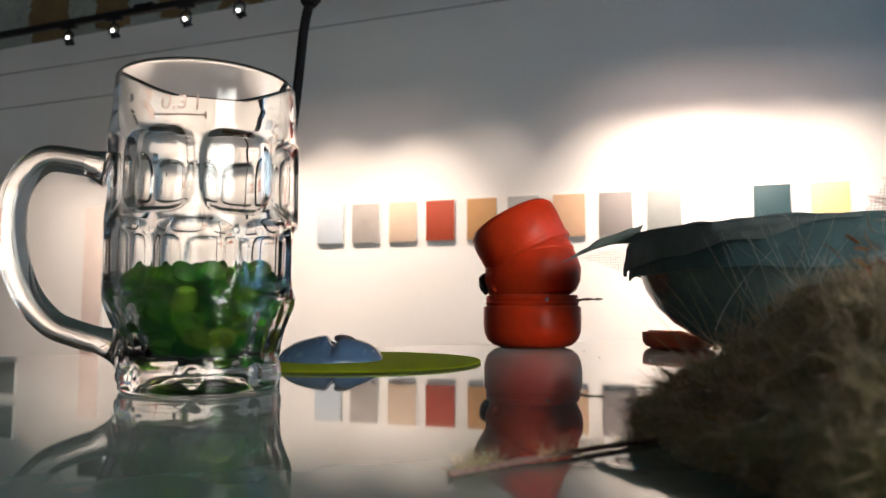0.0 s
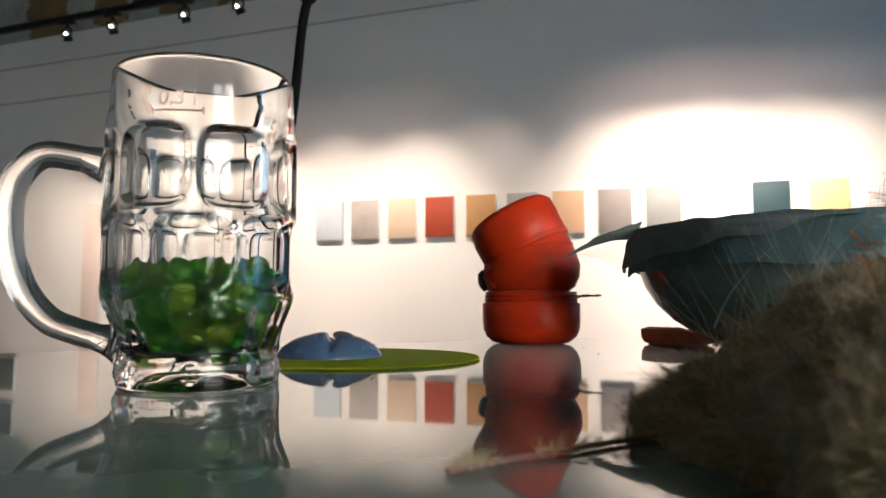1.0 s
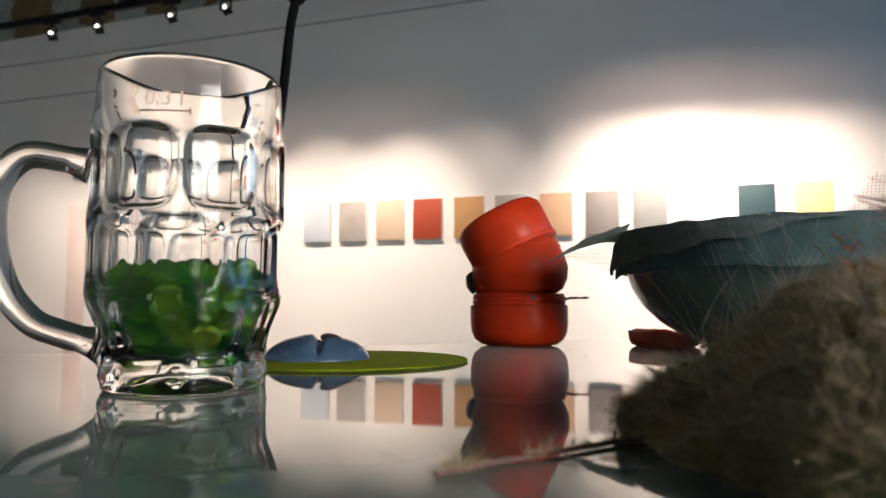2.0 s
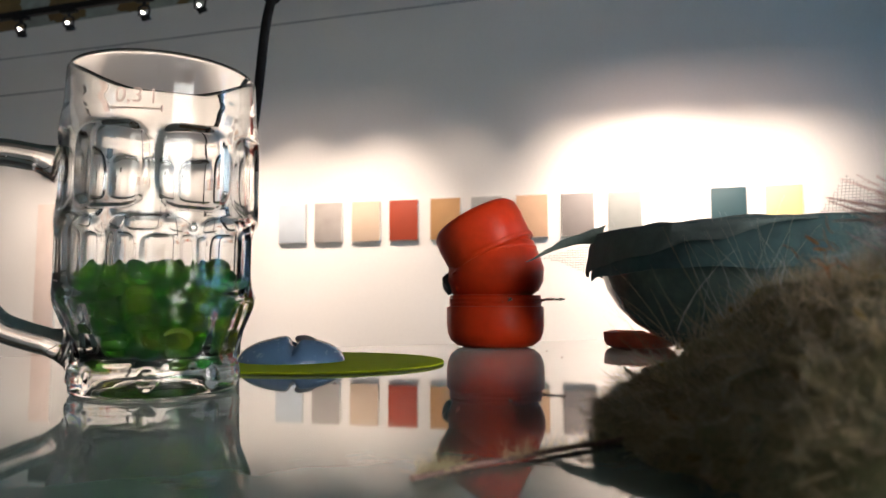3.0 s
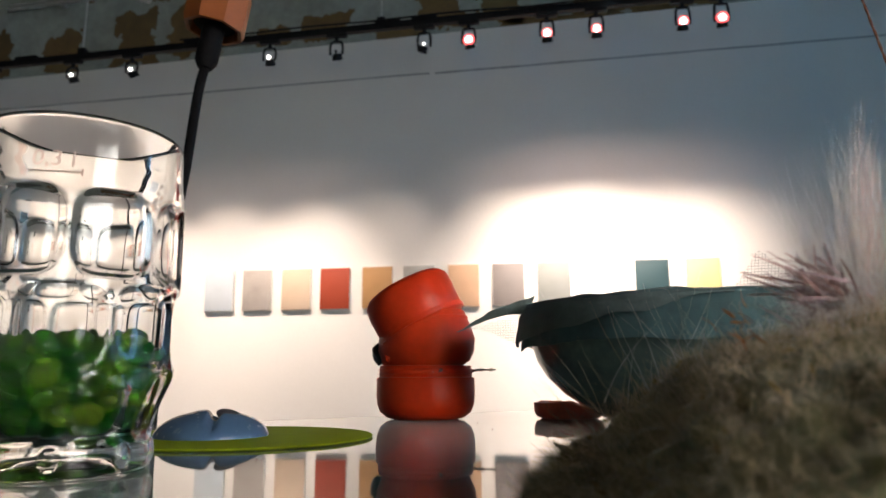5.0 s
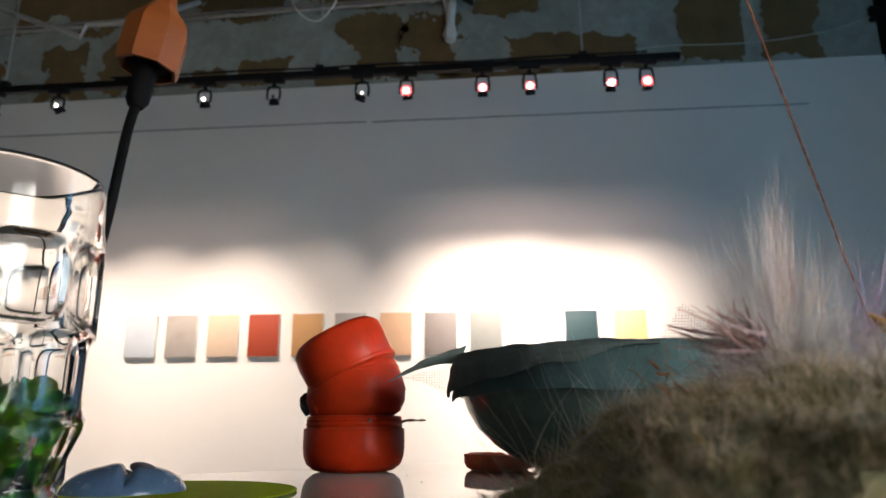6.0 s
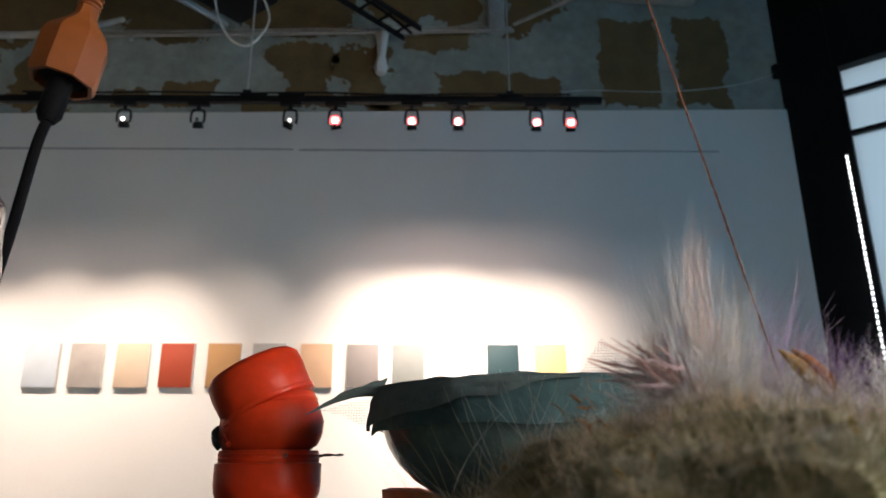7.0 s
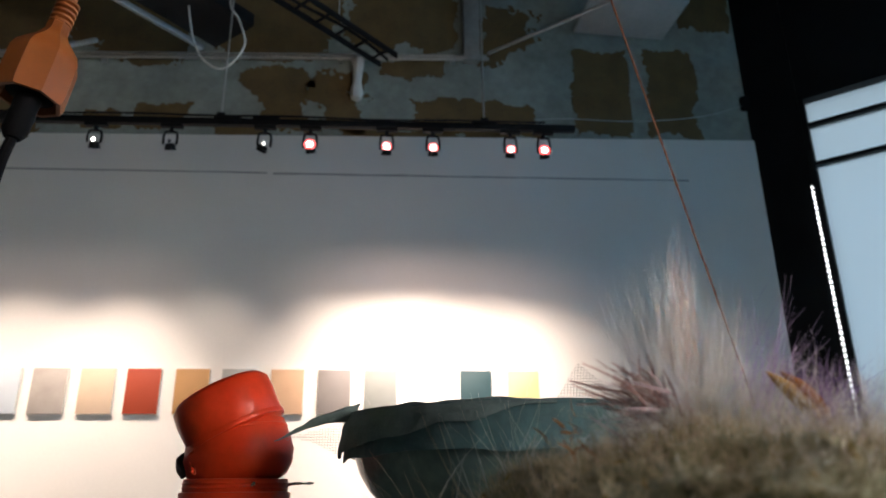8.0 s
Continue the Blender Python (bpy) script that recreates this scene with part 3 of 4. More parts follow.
# ---- hanging cable with plug, cord ----
PLUG = Vector((-0.398, 0.70, 1.19))
ext = thing("extension_socket", PLUG, "orange rubber extension socket hanging with a black plug", "extension cord")
tilt = Matrix.Rotation(radians(8), 4, "Y") @ Matrix.Rotation(radians(-3), 4, "X")
bm = bmesh.new()
lathe(bm, [(0.0, 0.012), (0.029, 0.012), (0.030, -0.002), (0.0345, -0.002), (0.0365, 0.004), (0.0365, 0.05), (0.033, 0.06), (0.018, 0.078), (0.0125, 0.088), (0.012, 0.1), (0, 0.1)], 8, tilt)
socket = part("socket_body", bm, M["orange"], ext, "faceted orange rubber socket", angle=25)
bm = bmesh.new()
for k in range(5):
    lathe(bm, [(0.009, 0.098 + k * 0.007), (0.0125, 0.1 + k * 0.007), (0.0125, 0.103 + k * 0.007), (0.009, 0.105 + k * 0.007)], 12, tilt)
part("strain_relief", bm, M["orange"], socket)
top = tilt @ Vector((0, 0, 0.1))
part("orange_cable", tube(bmesh.new(), [top, tilt @ Vector((0, 0, 0.13)), tilt @ Vector((0, 0, 0.16)), top + Vector((0.011, 0, 0.12)), top + Vector((0.013, 0, 0.3)), top + Vector((0.02, 0, 3.7))], 0.0075, 10), M["orange"], ext, "orange cable going up to the ceiling")
bm = bmesh.new()
lathe(bm, [(0, 0.014), (0.024, 0.012), (0.024, 0.004), (0.0135, 0.0), (0.0125, -0.018), (0.0135, -0.02), (0.013, -0.042), (0.0085, -0.05), (0.0, -0.05)], 20, tilt)
part("plug", bm, M["rubber"], ext, "black moulded plug")
low = tilt @ Vector((0, 0, -0.05))
path = spline([low, Vector((-0.413, 0.70, 1.108)) - PLUG, Vector((-0.422, 0.70, 1.02)) - PLUG, Vector((-0.437, 0.70, 0.9)) - PLUG, Vector((-0.442, 0.70, 0.75)) - PLUG,
               Vector((-0.43, 0.70, 0.4)) - PLUG, Vector((-0.42, 0.70, 0.005)) - PLUG], 8)
part("black_cable", tube(bmesh.new(), path, 0.0056, 10), M["rubber"], ext, "black cable hanging down behind the table")
rope = thing("cord", (0.4072, 0.72, 0.754), "taut rust-brown cord rising from the table to the ceiling", "cord")
a, b = Vector((0, 0, 0)), Vector((0.2712 - 0.4072, 0, 1.3792 - 0.754))
for k in (0, 1):
    pts = []
    for i in range(900):
        t = i / 899
        p = b * (t * 6.5) + Vector((0, 0, 0))
        w = t * 900 + k * math.pi
        pts.append(p + Vector((math.cos(w), math.sin(w), 0)) * 0.0006)
    part("strand", tube(bmesh.new(), pts, 0.0009, 4), M["rope"], rope)

# ---- table ----
TABLE = 0.75
EDGE = Vector((-0.253, 0.593, 0))
ET = Vector((0.726, 0.688, 0)).normalized()     # along the far edge
EN = Vector((ET.y, -ET.x, 0))                   # from the far edge towards the camera
table_rot = Matrix((ET, -EN, Vector((0, 0, 1)))).transposed()
mid = EDGE + ET * 0.35 + EN * 0.5
table = thing("table", (mid.x, mid.y, 0), "table with a glossy dark reflecting top", "table")
part("tabletop", box(bmesh.new(), (0, 0, TABLE - 0.006), (2.2, 1.0, 0.012), table_rot, 0.0015), M["table"], table, "glossy dark mirror-like glass top", angle=20)
part("apron", box(bmesh.new(), (0, 0, TABLE - 0.047), (2.1, 0.9, 0.07), table_rot, 0.003), M["table_edge"], table)
for sx in (-1, 1):
    for sy in (-1, 1):
        p = ET * sx * 1.0 + EN * sy * 0.4
        part("leg", box(bmesh.new(), (p.x, p.y, (TABLE - 0.08) / 2), (0.05, 0.05, TABLE - 0.08), table_rot, 0.004), M["steel"], table)

# ---- glass mug with green beads ----
MUG = Vector((-0.214, 0.254, TABLE))
VIEW = Vector((-0.593, 0.805, 0))               # away from the camera
RIGHT = Vector((0.805, 0.593, 0))
facing = math.atan2(-VIEW.y, -VIEW.x)
mug = thing("beer_mug", MUG, "clear dimpled glass beer mug half full of green beads", "mug")


def mug_profile(z):
    """Outer radius of the plain body."""
    keys = [(0.0, 0.0325), (0.0015, 0.0338), (0.006, 0.0342), (0.011, 0.0335), (0.016, 0.034), (0.026, 0.0365), (0.036, 0.0405), (0.042, 0.0415),
            (0.07, 0.0417), (0.111, 0.0414), (0.116, 0.0408), (0.12, 0.04), (0.13, 0.0395), (0.1365, 0.0392), (0.138, 0.0384)]
    for (a, ra), (b, rb) in zip(keys, keys[1:]):
        if z <= b:
            t = (z - a) / (b - a)
            return ra + (rb - ra) * t
    return keys[-1][1]


def dimple(u, v):
    """Depth of a rounded pressed oval; u and v run from -1 to 1 across it."""
    s = abs(u) ** 3 + abs(v) ** 4
    return max(0.0, 1 - s) ** 0.55


def mug_radius(a, z):
    r = mug_profile(z)
    step = math.pi / 4
    # upper row, lower row (set between), flutes and feet of the base
    for z0, z1, shift, depth, wide in ((0.0745, 0.1085, 0.30, 0.0030, 0.92), (0.0405, 0.0725, 0.69, 0.0026, 0.92), (0.0125, 0.039, 0.30, 0.0022, 0.8), (0.003, 0.0125, 0.69, -0.0013, 0.22)):
        if z0 < z < z1:
            k = ((a - facing - shift + step / 2) % step) - step / 2
            r -= depth * dimple(k / (step / 2 * wide), (2 * z - z0 - z1) / (z1 - z0))
    return r


bm = bmesh.new()
N = 192
zs = sorted(set([0.0, 0.0015, 0.1365, 0.138] + [round(0.0015 + i * 0.001, 5) for i in range(1, 136)]))
rings = [[bm.verts.new((mug_radius(a, z) * math.cos(a), mug_radius(a, z) * math.sin(a), z)) for a in (2 * math.pi * k / N for k in range(N))] for z in zs]
inner = [(0.0372, 0.138), (0.0366, 0.1365), (0.0364, 0.118), (0.036, 0.1), (0.0358, 0.05), (0.0345, 0.04), (0.031, 0.027), (0.0275, 0.016), (0.024, 0.0125), (0.014, 0.0115)]
rings += [[bm.verts.new((r * math.cos(a), r * math.sin(a), z)) for a in (2 * math.pi * k / N for k in range(N))] for r, z in inner]
for a, b in zip(rings, rings[1:]):
    for k in range(N):
        j = (k + 1) % N
        bm.faces.new((a[k], a[j], b[j], b[k]))
# the hollow under the foot
hollow = [[bm.verts.new((r * math.cos(a), r * math.sin(a), z)) for a in (2 * math.pi * k / N for k in range(N))] for r, z in ((0.0295, 0.0), (0.0275, 0.0012), (0.023, 0.0036), (0.014, 0.0056), (0.005, 0.0062))]
for a, b in zip([rings[0]] + hollow, hollow):
    for k in range(N):
        j = (k + 1) % N
        bm.faces.new((b[k], b[j], a[j], a[k]))
bm.faces.new(hollow[-1][::-1])
bm.faces.new(rings[-1])
glass = part("glass_body", bm, M["mug"], mug, angle=80)
side = -RIGHT
hand = [side * 0.0405 + Vector((0, 0, 0.0963)), side * 0.052 + Vector((0, 0, 0.0988)), side * 0.066 + Vector((0, 0, 0.0985)), side * 0.0755 + Vector((0, 0, 0.085)), side * 0.0762 + Vector((0, 0, 0.064)),
        side * 0.071 + Vector((0, 0, 0.044)), side * 0.061 + Vector((0, 0, 0.03)), side * 0.05 + Vector((0, 0, 0.0245)), side * 0.037 + Vector((0, 0, 0.0205)), side * 0.033 + Vector((0, 0, 0.0195))]
path = spline(hand, 8)
rad = [0.0058 + 0.0025 * max(0, 1 - i / 6) + 0.0045 * max(0, 1 - (len(path) - 1 - i) / 11) for i in range(len(path))]
part("handle", tube(bmesh.new(), path, rad, 20), M["mug"], mug, "thick curved glass handle")


def lettering(body, size):
    """A flat mesh of letters, centred."""
    cu = bpy.data.curves.new("letters", "FONT")
    cu.body, cu.size, cu.align_x = body, size, "CENTER"
    ob = bpy.data.objects.new("letters", cu)
    scene.collection.objects.link(ob)
    me = bpy.data.meshes.new_from_object(ob.evaluated_get(bpy.context.evaluated_depsgraph_get()))
    bpy.data.objects.remove(ob)
    return me


me = lettering("0,3 l", 0.0092)
bm = bmesh.new()
bm.from_mesh(me)
box(bm, (0, -0.0022, 0), (0.021, 0.0007, 0.0001))
for sx in (-0.0103, 0.0103):
    box(bm, (sx, -0.0022, 0), (0.0007, 0.003, 0.0001))
for v in bm.verts:
    a = facing + v.co.x / 0.0411 - 0.27
    h = 0.1156 + v.co.y
    r = mug_profile(h) + 0.0002
    v.co = Vector((r * math.cos(a), r * math.sin(a), h))
part("volume_mark", bm, M["mark"], glass, "frosted volume mark with a fill line", smooth=False)

random.seed(11)
bead = None
placed = []
tries = 0
while len(placed) < 150 and tries < 40000:
    tries += 1
    z = 0.0152 + random.random() * 0.0355
    limit = (0.0275 + (z - 0.016) * 0.3 if z < 0.04 else 0.0352) - 0.0056
    a, r = random.random() * 2 * math.pi, limit * math.sqrt(random.random())
    p = Vector((r * math.cos(a), r * math.sin(a), z))
    if all((p - q).length > 0.0073 for q in placed):
        placed.append(p)
for p in placed:
    s = random.uniform(0.85, 1.15)
    m = Matrix.Translation(MUG + p) @ Euler((random.uniform(-0.9, 0.9), random.uniform(-0.9, 0.9), random.uniform(0, 6))).to_matrix().to_4x4() @ Matrix.Diagonal((s, s * random.uniform(0.8, 1), s * random.uniform(0.55, 0.75), 1))
    if bead is None:
        bm = bmesh.new()
        bmesh.ops.create_icosphere(bm, subdivisions=3, radius=0.0066)
        for v in bm.verts:
            v.co *= 1 + 0.07 * noise.noise(v.co * 160)
        bead = part("bead", bm, M["bead"])
        tagged(bead, "translucent green bead lying in the glass mug", "bead", "green beads in the mug")
        bead.matrix_world = m
    else:
        ob = new("bead", bead.data)
        tagged(ob, "translucent green bead lying in the glass mug", "bead", "green beads in the mug")
        ob.matrix_world = m

# ---- lime disc and blue dome ----
DISC = Vector((-0.209, 0.408, TABLE))
disc = thing("silicone_disc", DISC, "flat round lime-green silicone mat lying on the table", "mat")
part("disc", lathe(bmesh.new(), [(0, 0.0), (0.08, 0.0), (0.0822, 0.0005), (0.0826, 0.0011), (0.0818, 0.0018), (0.079, 0.002), (0, 0.002)], 96), M["lime"], disc)
DOME = Vector((-0.2232, 0.4016, TABLE + 0.002))
dome = thing("blue_dome", DOME, "pale blue glazed dome with a notched top on the mat", "ornament")
bm = bmesh.new()
rings = []
for i in range(25):
    t = i / 24
    r = 0.034 * math.cos(t * math.pi / 2) ** 0.85 if i < 24 else 0
    h = 0.0148 * math.sin(t * math.pi / 2) ** 1.15
    rings.append([(r, h)])
verts = []
for i in range(25):
    r, h = rings[i][0]
    ring = []
    for k in range(72):
        a = 2 * math.pi * k / 72
        p = RIGHT * (r * math.cos(a)) + VIEW * (r * math.sin(a))
        x, y = r * math.cos(a), r * math.sin(a)
        groove = math.exp(-((x - 0.002 - 0.25 * y) / 0.0028) ** 2) * 0.005 * min(1, h / 0.01)
        lobe = math.exp(-((x + 0.005) / 0.006) ** 2 - ((y) / 0.012) ** 2) * 0.001
        p.z = h - groove + lobe
        ring.append(bm.verts.new(p))
    verts.append(ring)
for a, b in zip(verts, verts[1:]):
    for k in range(72):
        bm.faces.new((a[k], a[(k + 1) % 72], b[(k + 1) % 72], b[k]))
bm.faces.new(verts[0][::-1])
bmesh.ops.remove_doubles(bm, verts=bm.verts, dist=0.00001)
part("dome_shell", bm, M["blue"], dome, angle=70)
bm = bmesh.new()
m = Matrix.Translation(RIGHT * 0.0088 - VIEW * 0.007 + Vector((0, 0, 0.0122))) @ Matrix.Rotation(0.3, 4, "Y") @ Matrix.Diagonal((1, 1, 0.42, 1))
bmesh.ops.create_uvsphere(bm, u_segments=20, v_segments=12, radius=0.0082, matrix=m)
part("hollow", bm, M["blue_dark"], dome, "dark mottled inset in the top")

# ---- stacked orange jars ----
JAR = [(0, 0.0), (0.026, 0.0), (0.033, 0.0018), (0.0385, 0.0065), (0.041, 0.013), (0.0418, 0.02), (0.0418, 0.0355), (0.0412, 0.0365), (0.0395, 0.0368), (0.0395, 0.039), (0.0402, 0.0398), (0.0395, 0.0406),
       (0.0395, 0.0425), (0.0402, 0.0433), (0.0393, 0.0442), (0.039, 0.0465), (0.0378, 0.0468), (0.0375, 0.04), (0.037, 0.012), (0.03, 0.005), (0, 0.004)]
JAR = [(r * 1.055, z) for r, z in JAR]
CUP = Vector((-0.1295, 0.6185, TABLE))


low_jar = thing("plastic_jar", CUP, "glossy orange-red plastic jar with a threaded neck, bottom of a stack", "jar", "orange plastic jars")
body = part("jar_body", lathe(bmesh.new(), JAR[:9] + [(0.0395, 0.0366), (0.0392, 0.03), (0.039, 0.012), (0.03, 0.005), (0, 0.004)], 72), M["orange_red"], low_jar, angle=45)
part("threaded_neck", lathe(bmesh.new(), [(0.0397, 0.0369)] + JAR[8:17] + [(0.0397, 0.0369)], 72), M["orange_red"], body, "paler threaded neck", angle=45)
vx = Vector((0.985, 0.17, 0))       # across the view of the jars
vy = Vector((-0.17, 0.985, 0))


def leaning(dx, dz, lean, back, flip=True):
    ax = Matrix.Translation(vx * dx + Vector((0, 0, dz)))
    r = Matrix.Rotation(radians(lean), 4, -vy) @ Matrix.Rotation(radians(back), 4, vx)
    f = Matrix.Rotation(math.pi, 4, "X") if flip else Matrix.Identity(4)
    return ax @ r @ f


mid_prof = [(0, 0.0), (0.03, 0.0), (0.036, 0.003), (0.041, 0.011), (0.0432, 0.022), (0.041, 0.034), (0.0385, 0.042), (0.0372, 0.048), (0.0355, 0.048), (0.036, 0.042), (0.038, 0.03), (0.039, 0.012), (0.03, 0.004), (0, 0.003)]
mid_prof = [(r * 1.03, z) for r, z in mid_prof]
ob = thing("plastic_jar", CUP + Vector((0, 0, 0.0468)), "glossy orange-red plastic jar leaning in the middle of a stack", "jar", "orange plastic jars")
part("neck", lathe(bmesh.new(), [(0.04, 0.0395), (0.0408, 0.041), (0.0406, 0.0425), (0.0395, 0.0435), (0.038, 0.0435), (0.038, 0.0395), (0.04, 0.0395)], 72, leaning(0.004, -0.0035, 8, -3, False)), M["orange_red"], ob)
part("jar_body", lathe(bmesh.new(), mid_prof, 72, leaning(0.004, -0.0035, 8, -3, False), 0.02), M["orange_red"], ob, angle=60)
top_prof = [(0, -0.007), (0.036, -0.007), (0.0395, -0.004), (0.04, 0.012), (0.0405, 0.02), (0.0398, 0.031), (0.036, 0.036), (0.028, 0.0378), (0, 0.038)]
top_prof = [(r * 1.03, z * 0.97) for r, z in top_prof]
ob = thing("plastic_jar", CUP + Vector((0, 0, 0.0868)), "glossy orange-red plastic jar tilted on top of a stack", "jar", "orange plastic jars")
part("rim", lathe(bmesh.new(), [(0.04, -0.005), (0.041, -0.0048), (0.0417, -0.003), (0.0415, -0.001), (0.04, -0.001), (0.04, -0.005)], 72, leaning(-0.004, 0.0, 27, -6, False)), M["orange_red"], ob)
part("jar_body", lathe(bmesh.new(), top_prof, 72, leaning(-0.004, 0.0, 27, -6, False), 0.02), M["orange_red"], ob, angle=60)


def crumple(w, h, seed, th=0.0006):
    """A small crumpled sheet."""
    bm = bmesh.new()
    g = [[bm.verts.new((w * (i / 8 - 0.5), 0.004 * noise.noise(Vector((i * 0.5, j * 0.5, seed))), h * (j / 4 - 0.5) * (1 - 0.75 * i / 8))) for j in range(5)] for i in range(9)]
    for i in range(8):
        for j in range(4):
            bm.faces.new((g[i][j], g[i + 1][j], g[i + 1][j + 1], g[i][j + 1]))
    bm.normal_update()
    bmesh.ops.solidify(bm, geom=bm.faces[:], thickness=th)
    return bm


ob = thing("foil_piece", CUP + vx * 0.046 + Vector((0, 0, 0.0425)), "thin torn silver foil strip sticking out of the jar", "foil")
s = part("foil", crumple(0.034, 0.006, 3), M["foil"], ob)
s.matrix_local = Matrix.Rotation(radians(-3), 4, "Y") @ Matrix.Rotation(radians(65), 4, "X")
ob = thing("foil_piece", CUP + vx * 0.008 - vy * 0.0405 + Vector((0, 0, 0.0425)), "small torn white foil scrap on the jar rim", "foil")
part("foil", crumple(0.013, 0.007, 8), M["foil"], ob)
ob = thing("foil_piece", CUP - vx * 0.0415 - vy * 0.004 + Vector((0, 0, 0.057)), "dark crumpled foil scrap wedged between jars", "foil")
bm = bmesh.new()
bmesh.ops.create_icosphere(bm, subdivisions=3, radius=0.006)
for v in bm.verts:
    v.co *= 1 + 0.5 * noise.noise(v.co * 220)
    v.co.z *= 1.5
part("foil", bm, M["dark_foil"], ob)
out = (-vx * 0.82 - vy * 0.57).normalized()
ob = thing("jar_label", CUP + out * 0.0415 + Vector((0, 0, 0.059)), "small torn glossy orange flap on the leaning jar", "label")
s = part("flap", crumple(0.02, 0.011, 21, 0.0008), M["orange_red"], ob)
s.matrix_local = Matrix.Rotation(math.atan2(out.y, out.x) + math.pi / 2, 4, "Z") @ Matrix.Rotation(radians(70), 4, "Y")

# ---- low red lid ----
ob = thing("red_dish", (-0.002, 0.64, TABLE), "low orange-red plastic dish lying on the table", "dish")
bm = bmesh.new()
lathe(bm, [(0, 0.001), (0.024, 0.0), (0.029, 0.002), (0.031, 0.006), (0.0315, 0.014), (0.03, 0.0145), (0.0285, 0.007), (0.024, 0.004), (0, 0.0035)], 48, None, 0.06)
for v in bm.verts:
    if v.co.z > 0.01:
        v.co.z -= 0.006 * max(0, v.co.x / 0.031) + 0.0015 * noise.noise(v.co * 150)
part("lid_shell", bm, M["salmon"], ob, angle=50)
for dx in (-0.006, 0.014):
    bm = bmesh.new()
    bmesh.ops.create_icosphere(bm, subdivisions=3, radius=0.0085, matrix=Matrix.Translation((dx, -0.012, 0.0075)) @ Matrix.Diagonal((1.3, 1, 0.6, 1)))
    for v in bm.verts:
        v.co += v.normal * 0.0015 * noise.noise(v.co * 200)
    part("red_chunk", bm, M["salmon"], ob)

# ---- bowl covered with net cloth ----
BOWL = Vector((0.09, 0.565, TABLE))
bowl = thing("bowl", BOWL, "dark teal round glass bowl standing on the table", "bowl")
part("bowl_body", lathe(bmesh.new(), [(0, 0.001), (0.045, 0.0), (0.053, 0.001), (0.068, 0.006), (0.0835, 0.0145), (0.0975, 0.0235), (0.11, 0.0355), (0.1185, 0.049), (0.123, 0.063), (0.1255, 0.075), (0.1265, 0.0865),
                                         (0.1255, 0.088), (0.1235, 0.0865), (0.1215, 0.07), (0.115, 0.05), (0.1, 0.03), (0.08, 0.016), (0.05, 0.006), (0, 0.005)], 128), M["bowl"], bowl)
CLOTH_Z = 0.0905
cover = thing("cover_cloth", BOWL + Vector((0, 0, CLOTH_Z)), "dark teal net cloth draped over the bowl", "cloth")


def bump_at(a, centre, width):
    """1 at an angle, fading to 0 over a width, all in degrees."""
    d = (math.degrees(a) - centre + 180) % 360 - 180
    return math.exp(-(d / width) ** 2)


bm = bmesh.new()
NA = 200
rings = []
for i in range(34):
    ring = []
    for k in range(NA):
        a = 2 * math.pi * k / NA
        u = i / 33
        dirv = Vector((math.cos(a), math.sin(a), 0))
        fold = noise.noise(Vector((math.cos(a) * 3, math.sin(a) * 3, 2.0)))
        fine = noise.noise(Vector((math.cos(a) * 9, math.sin(a) * 9, u * 2)))
        corner = bump_at(a, 188, 9)
        if u < 0.62:
            r = 0.1275 * u / 0.62
            z = 0.005 * (1 - (r / 0.1275) ** 2) + 0.0022 * noise.noise(dirv * r * 55)
        else:
            # the hem clings to the glass, but for one stiff corner
            t = (u - 0.62) / 0.38
            drop = (0.03 + 0.004 * fold + 0.005 * corner) * t
            r = 0.1275 + 0.0012 * t ** 0.5 - 0.0012 * t + 0.0035 * corner * t + 0.0012 * t * fine + 0.0008 * noise.noise(Vector((a * 14, t * 4, 1)))
            z = -drop
        ring.append(bm.verts.new(dirv * r + Vector((0, 0, z))))
    rings.append(ring)
for a, b in zip(rings, rings[1:]):
    for k in range(NA):
        bm.faces.new((a[k], a[(k + 1) % NA], b[(k + 1) % NA], b[k]))
bmesh.ops.remove_doubles(bm, verts=bm.verts, dist=0.00001)
bm.normal_update()
bmesh.ops.solidify(bm, geom=bm.faces[:], thickness=0.0007)
part("cloth", bm, M["cloth"], cover, angle=60)
# a second, paler layer folded over the rim, deepest at the corner
bm = bmesh.new()
g = []
for i in range(61):
    t = i / 60
    a = radians(180 + 92 * t)
    deep = (0.031 * (1 - t) ** 0.8 + 0.004 * noise.noise(Vector((t * 7, 0, 3)))) * min(1, 4 * (1 - t)) + 0.001
    row = []
    for j in range(9):
        v = j / 8
        r = 0.1275 + 0.0033 * min(1, v * 3) + 0.0042 * bump_at(a, 188, 9) * v + 0.0012 * noise.noise(Vector((t * 16, v * 3, 7)))
        row.append(bm.verts.new((r * math.cos(a), r * math.sin(a), 0.0018 - 0.0034 * t - deep * v)))
    g.append(row)
for i in range(60):
    for j in range(8):
        bm.faces.new((g[i][j], g[i + 1][j], g[i + 1][j + 1], g[i][j + 1]))
bm.normal_update()
bmesh.ops.solidify(bm, geom=bm.faces[:], thickness=0.0006)
part("folded_layer", bm, M["fold"], cover, "paler grey folded-over net layer", angle=70)


def world_part(name, bm, mat, parent, label="", **kw):
    """A part whose mesh is given in world coordinates."""
    for v in bm.verts:
        v.co -= parent.location
    return part(name, bm, mat, parent, label, **kw)


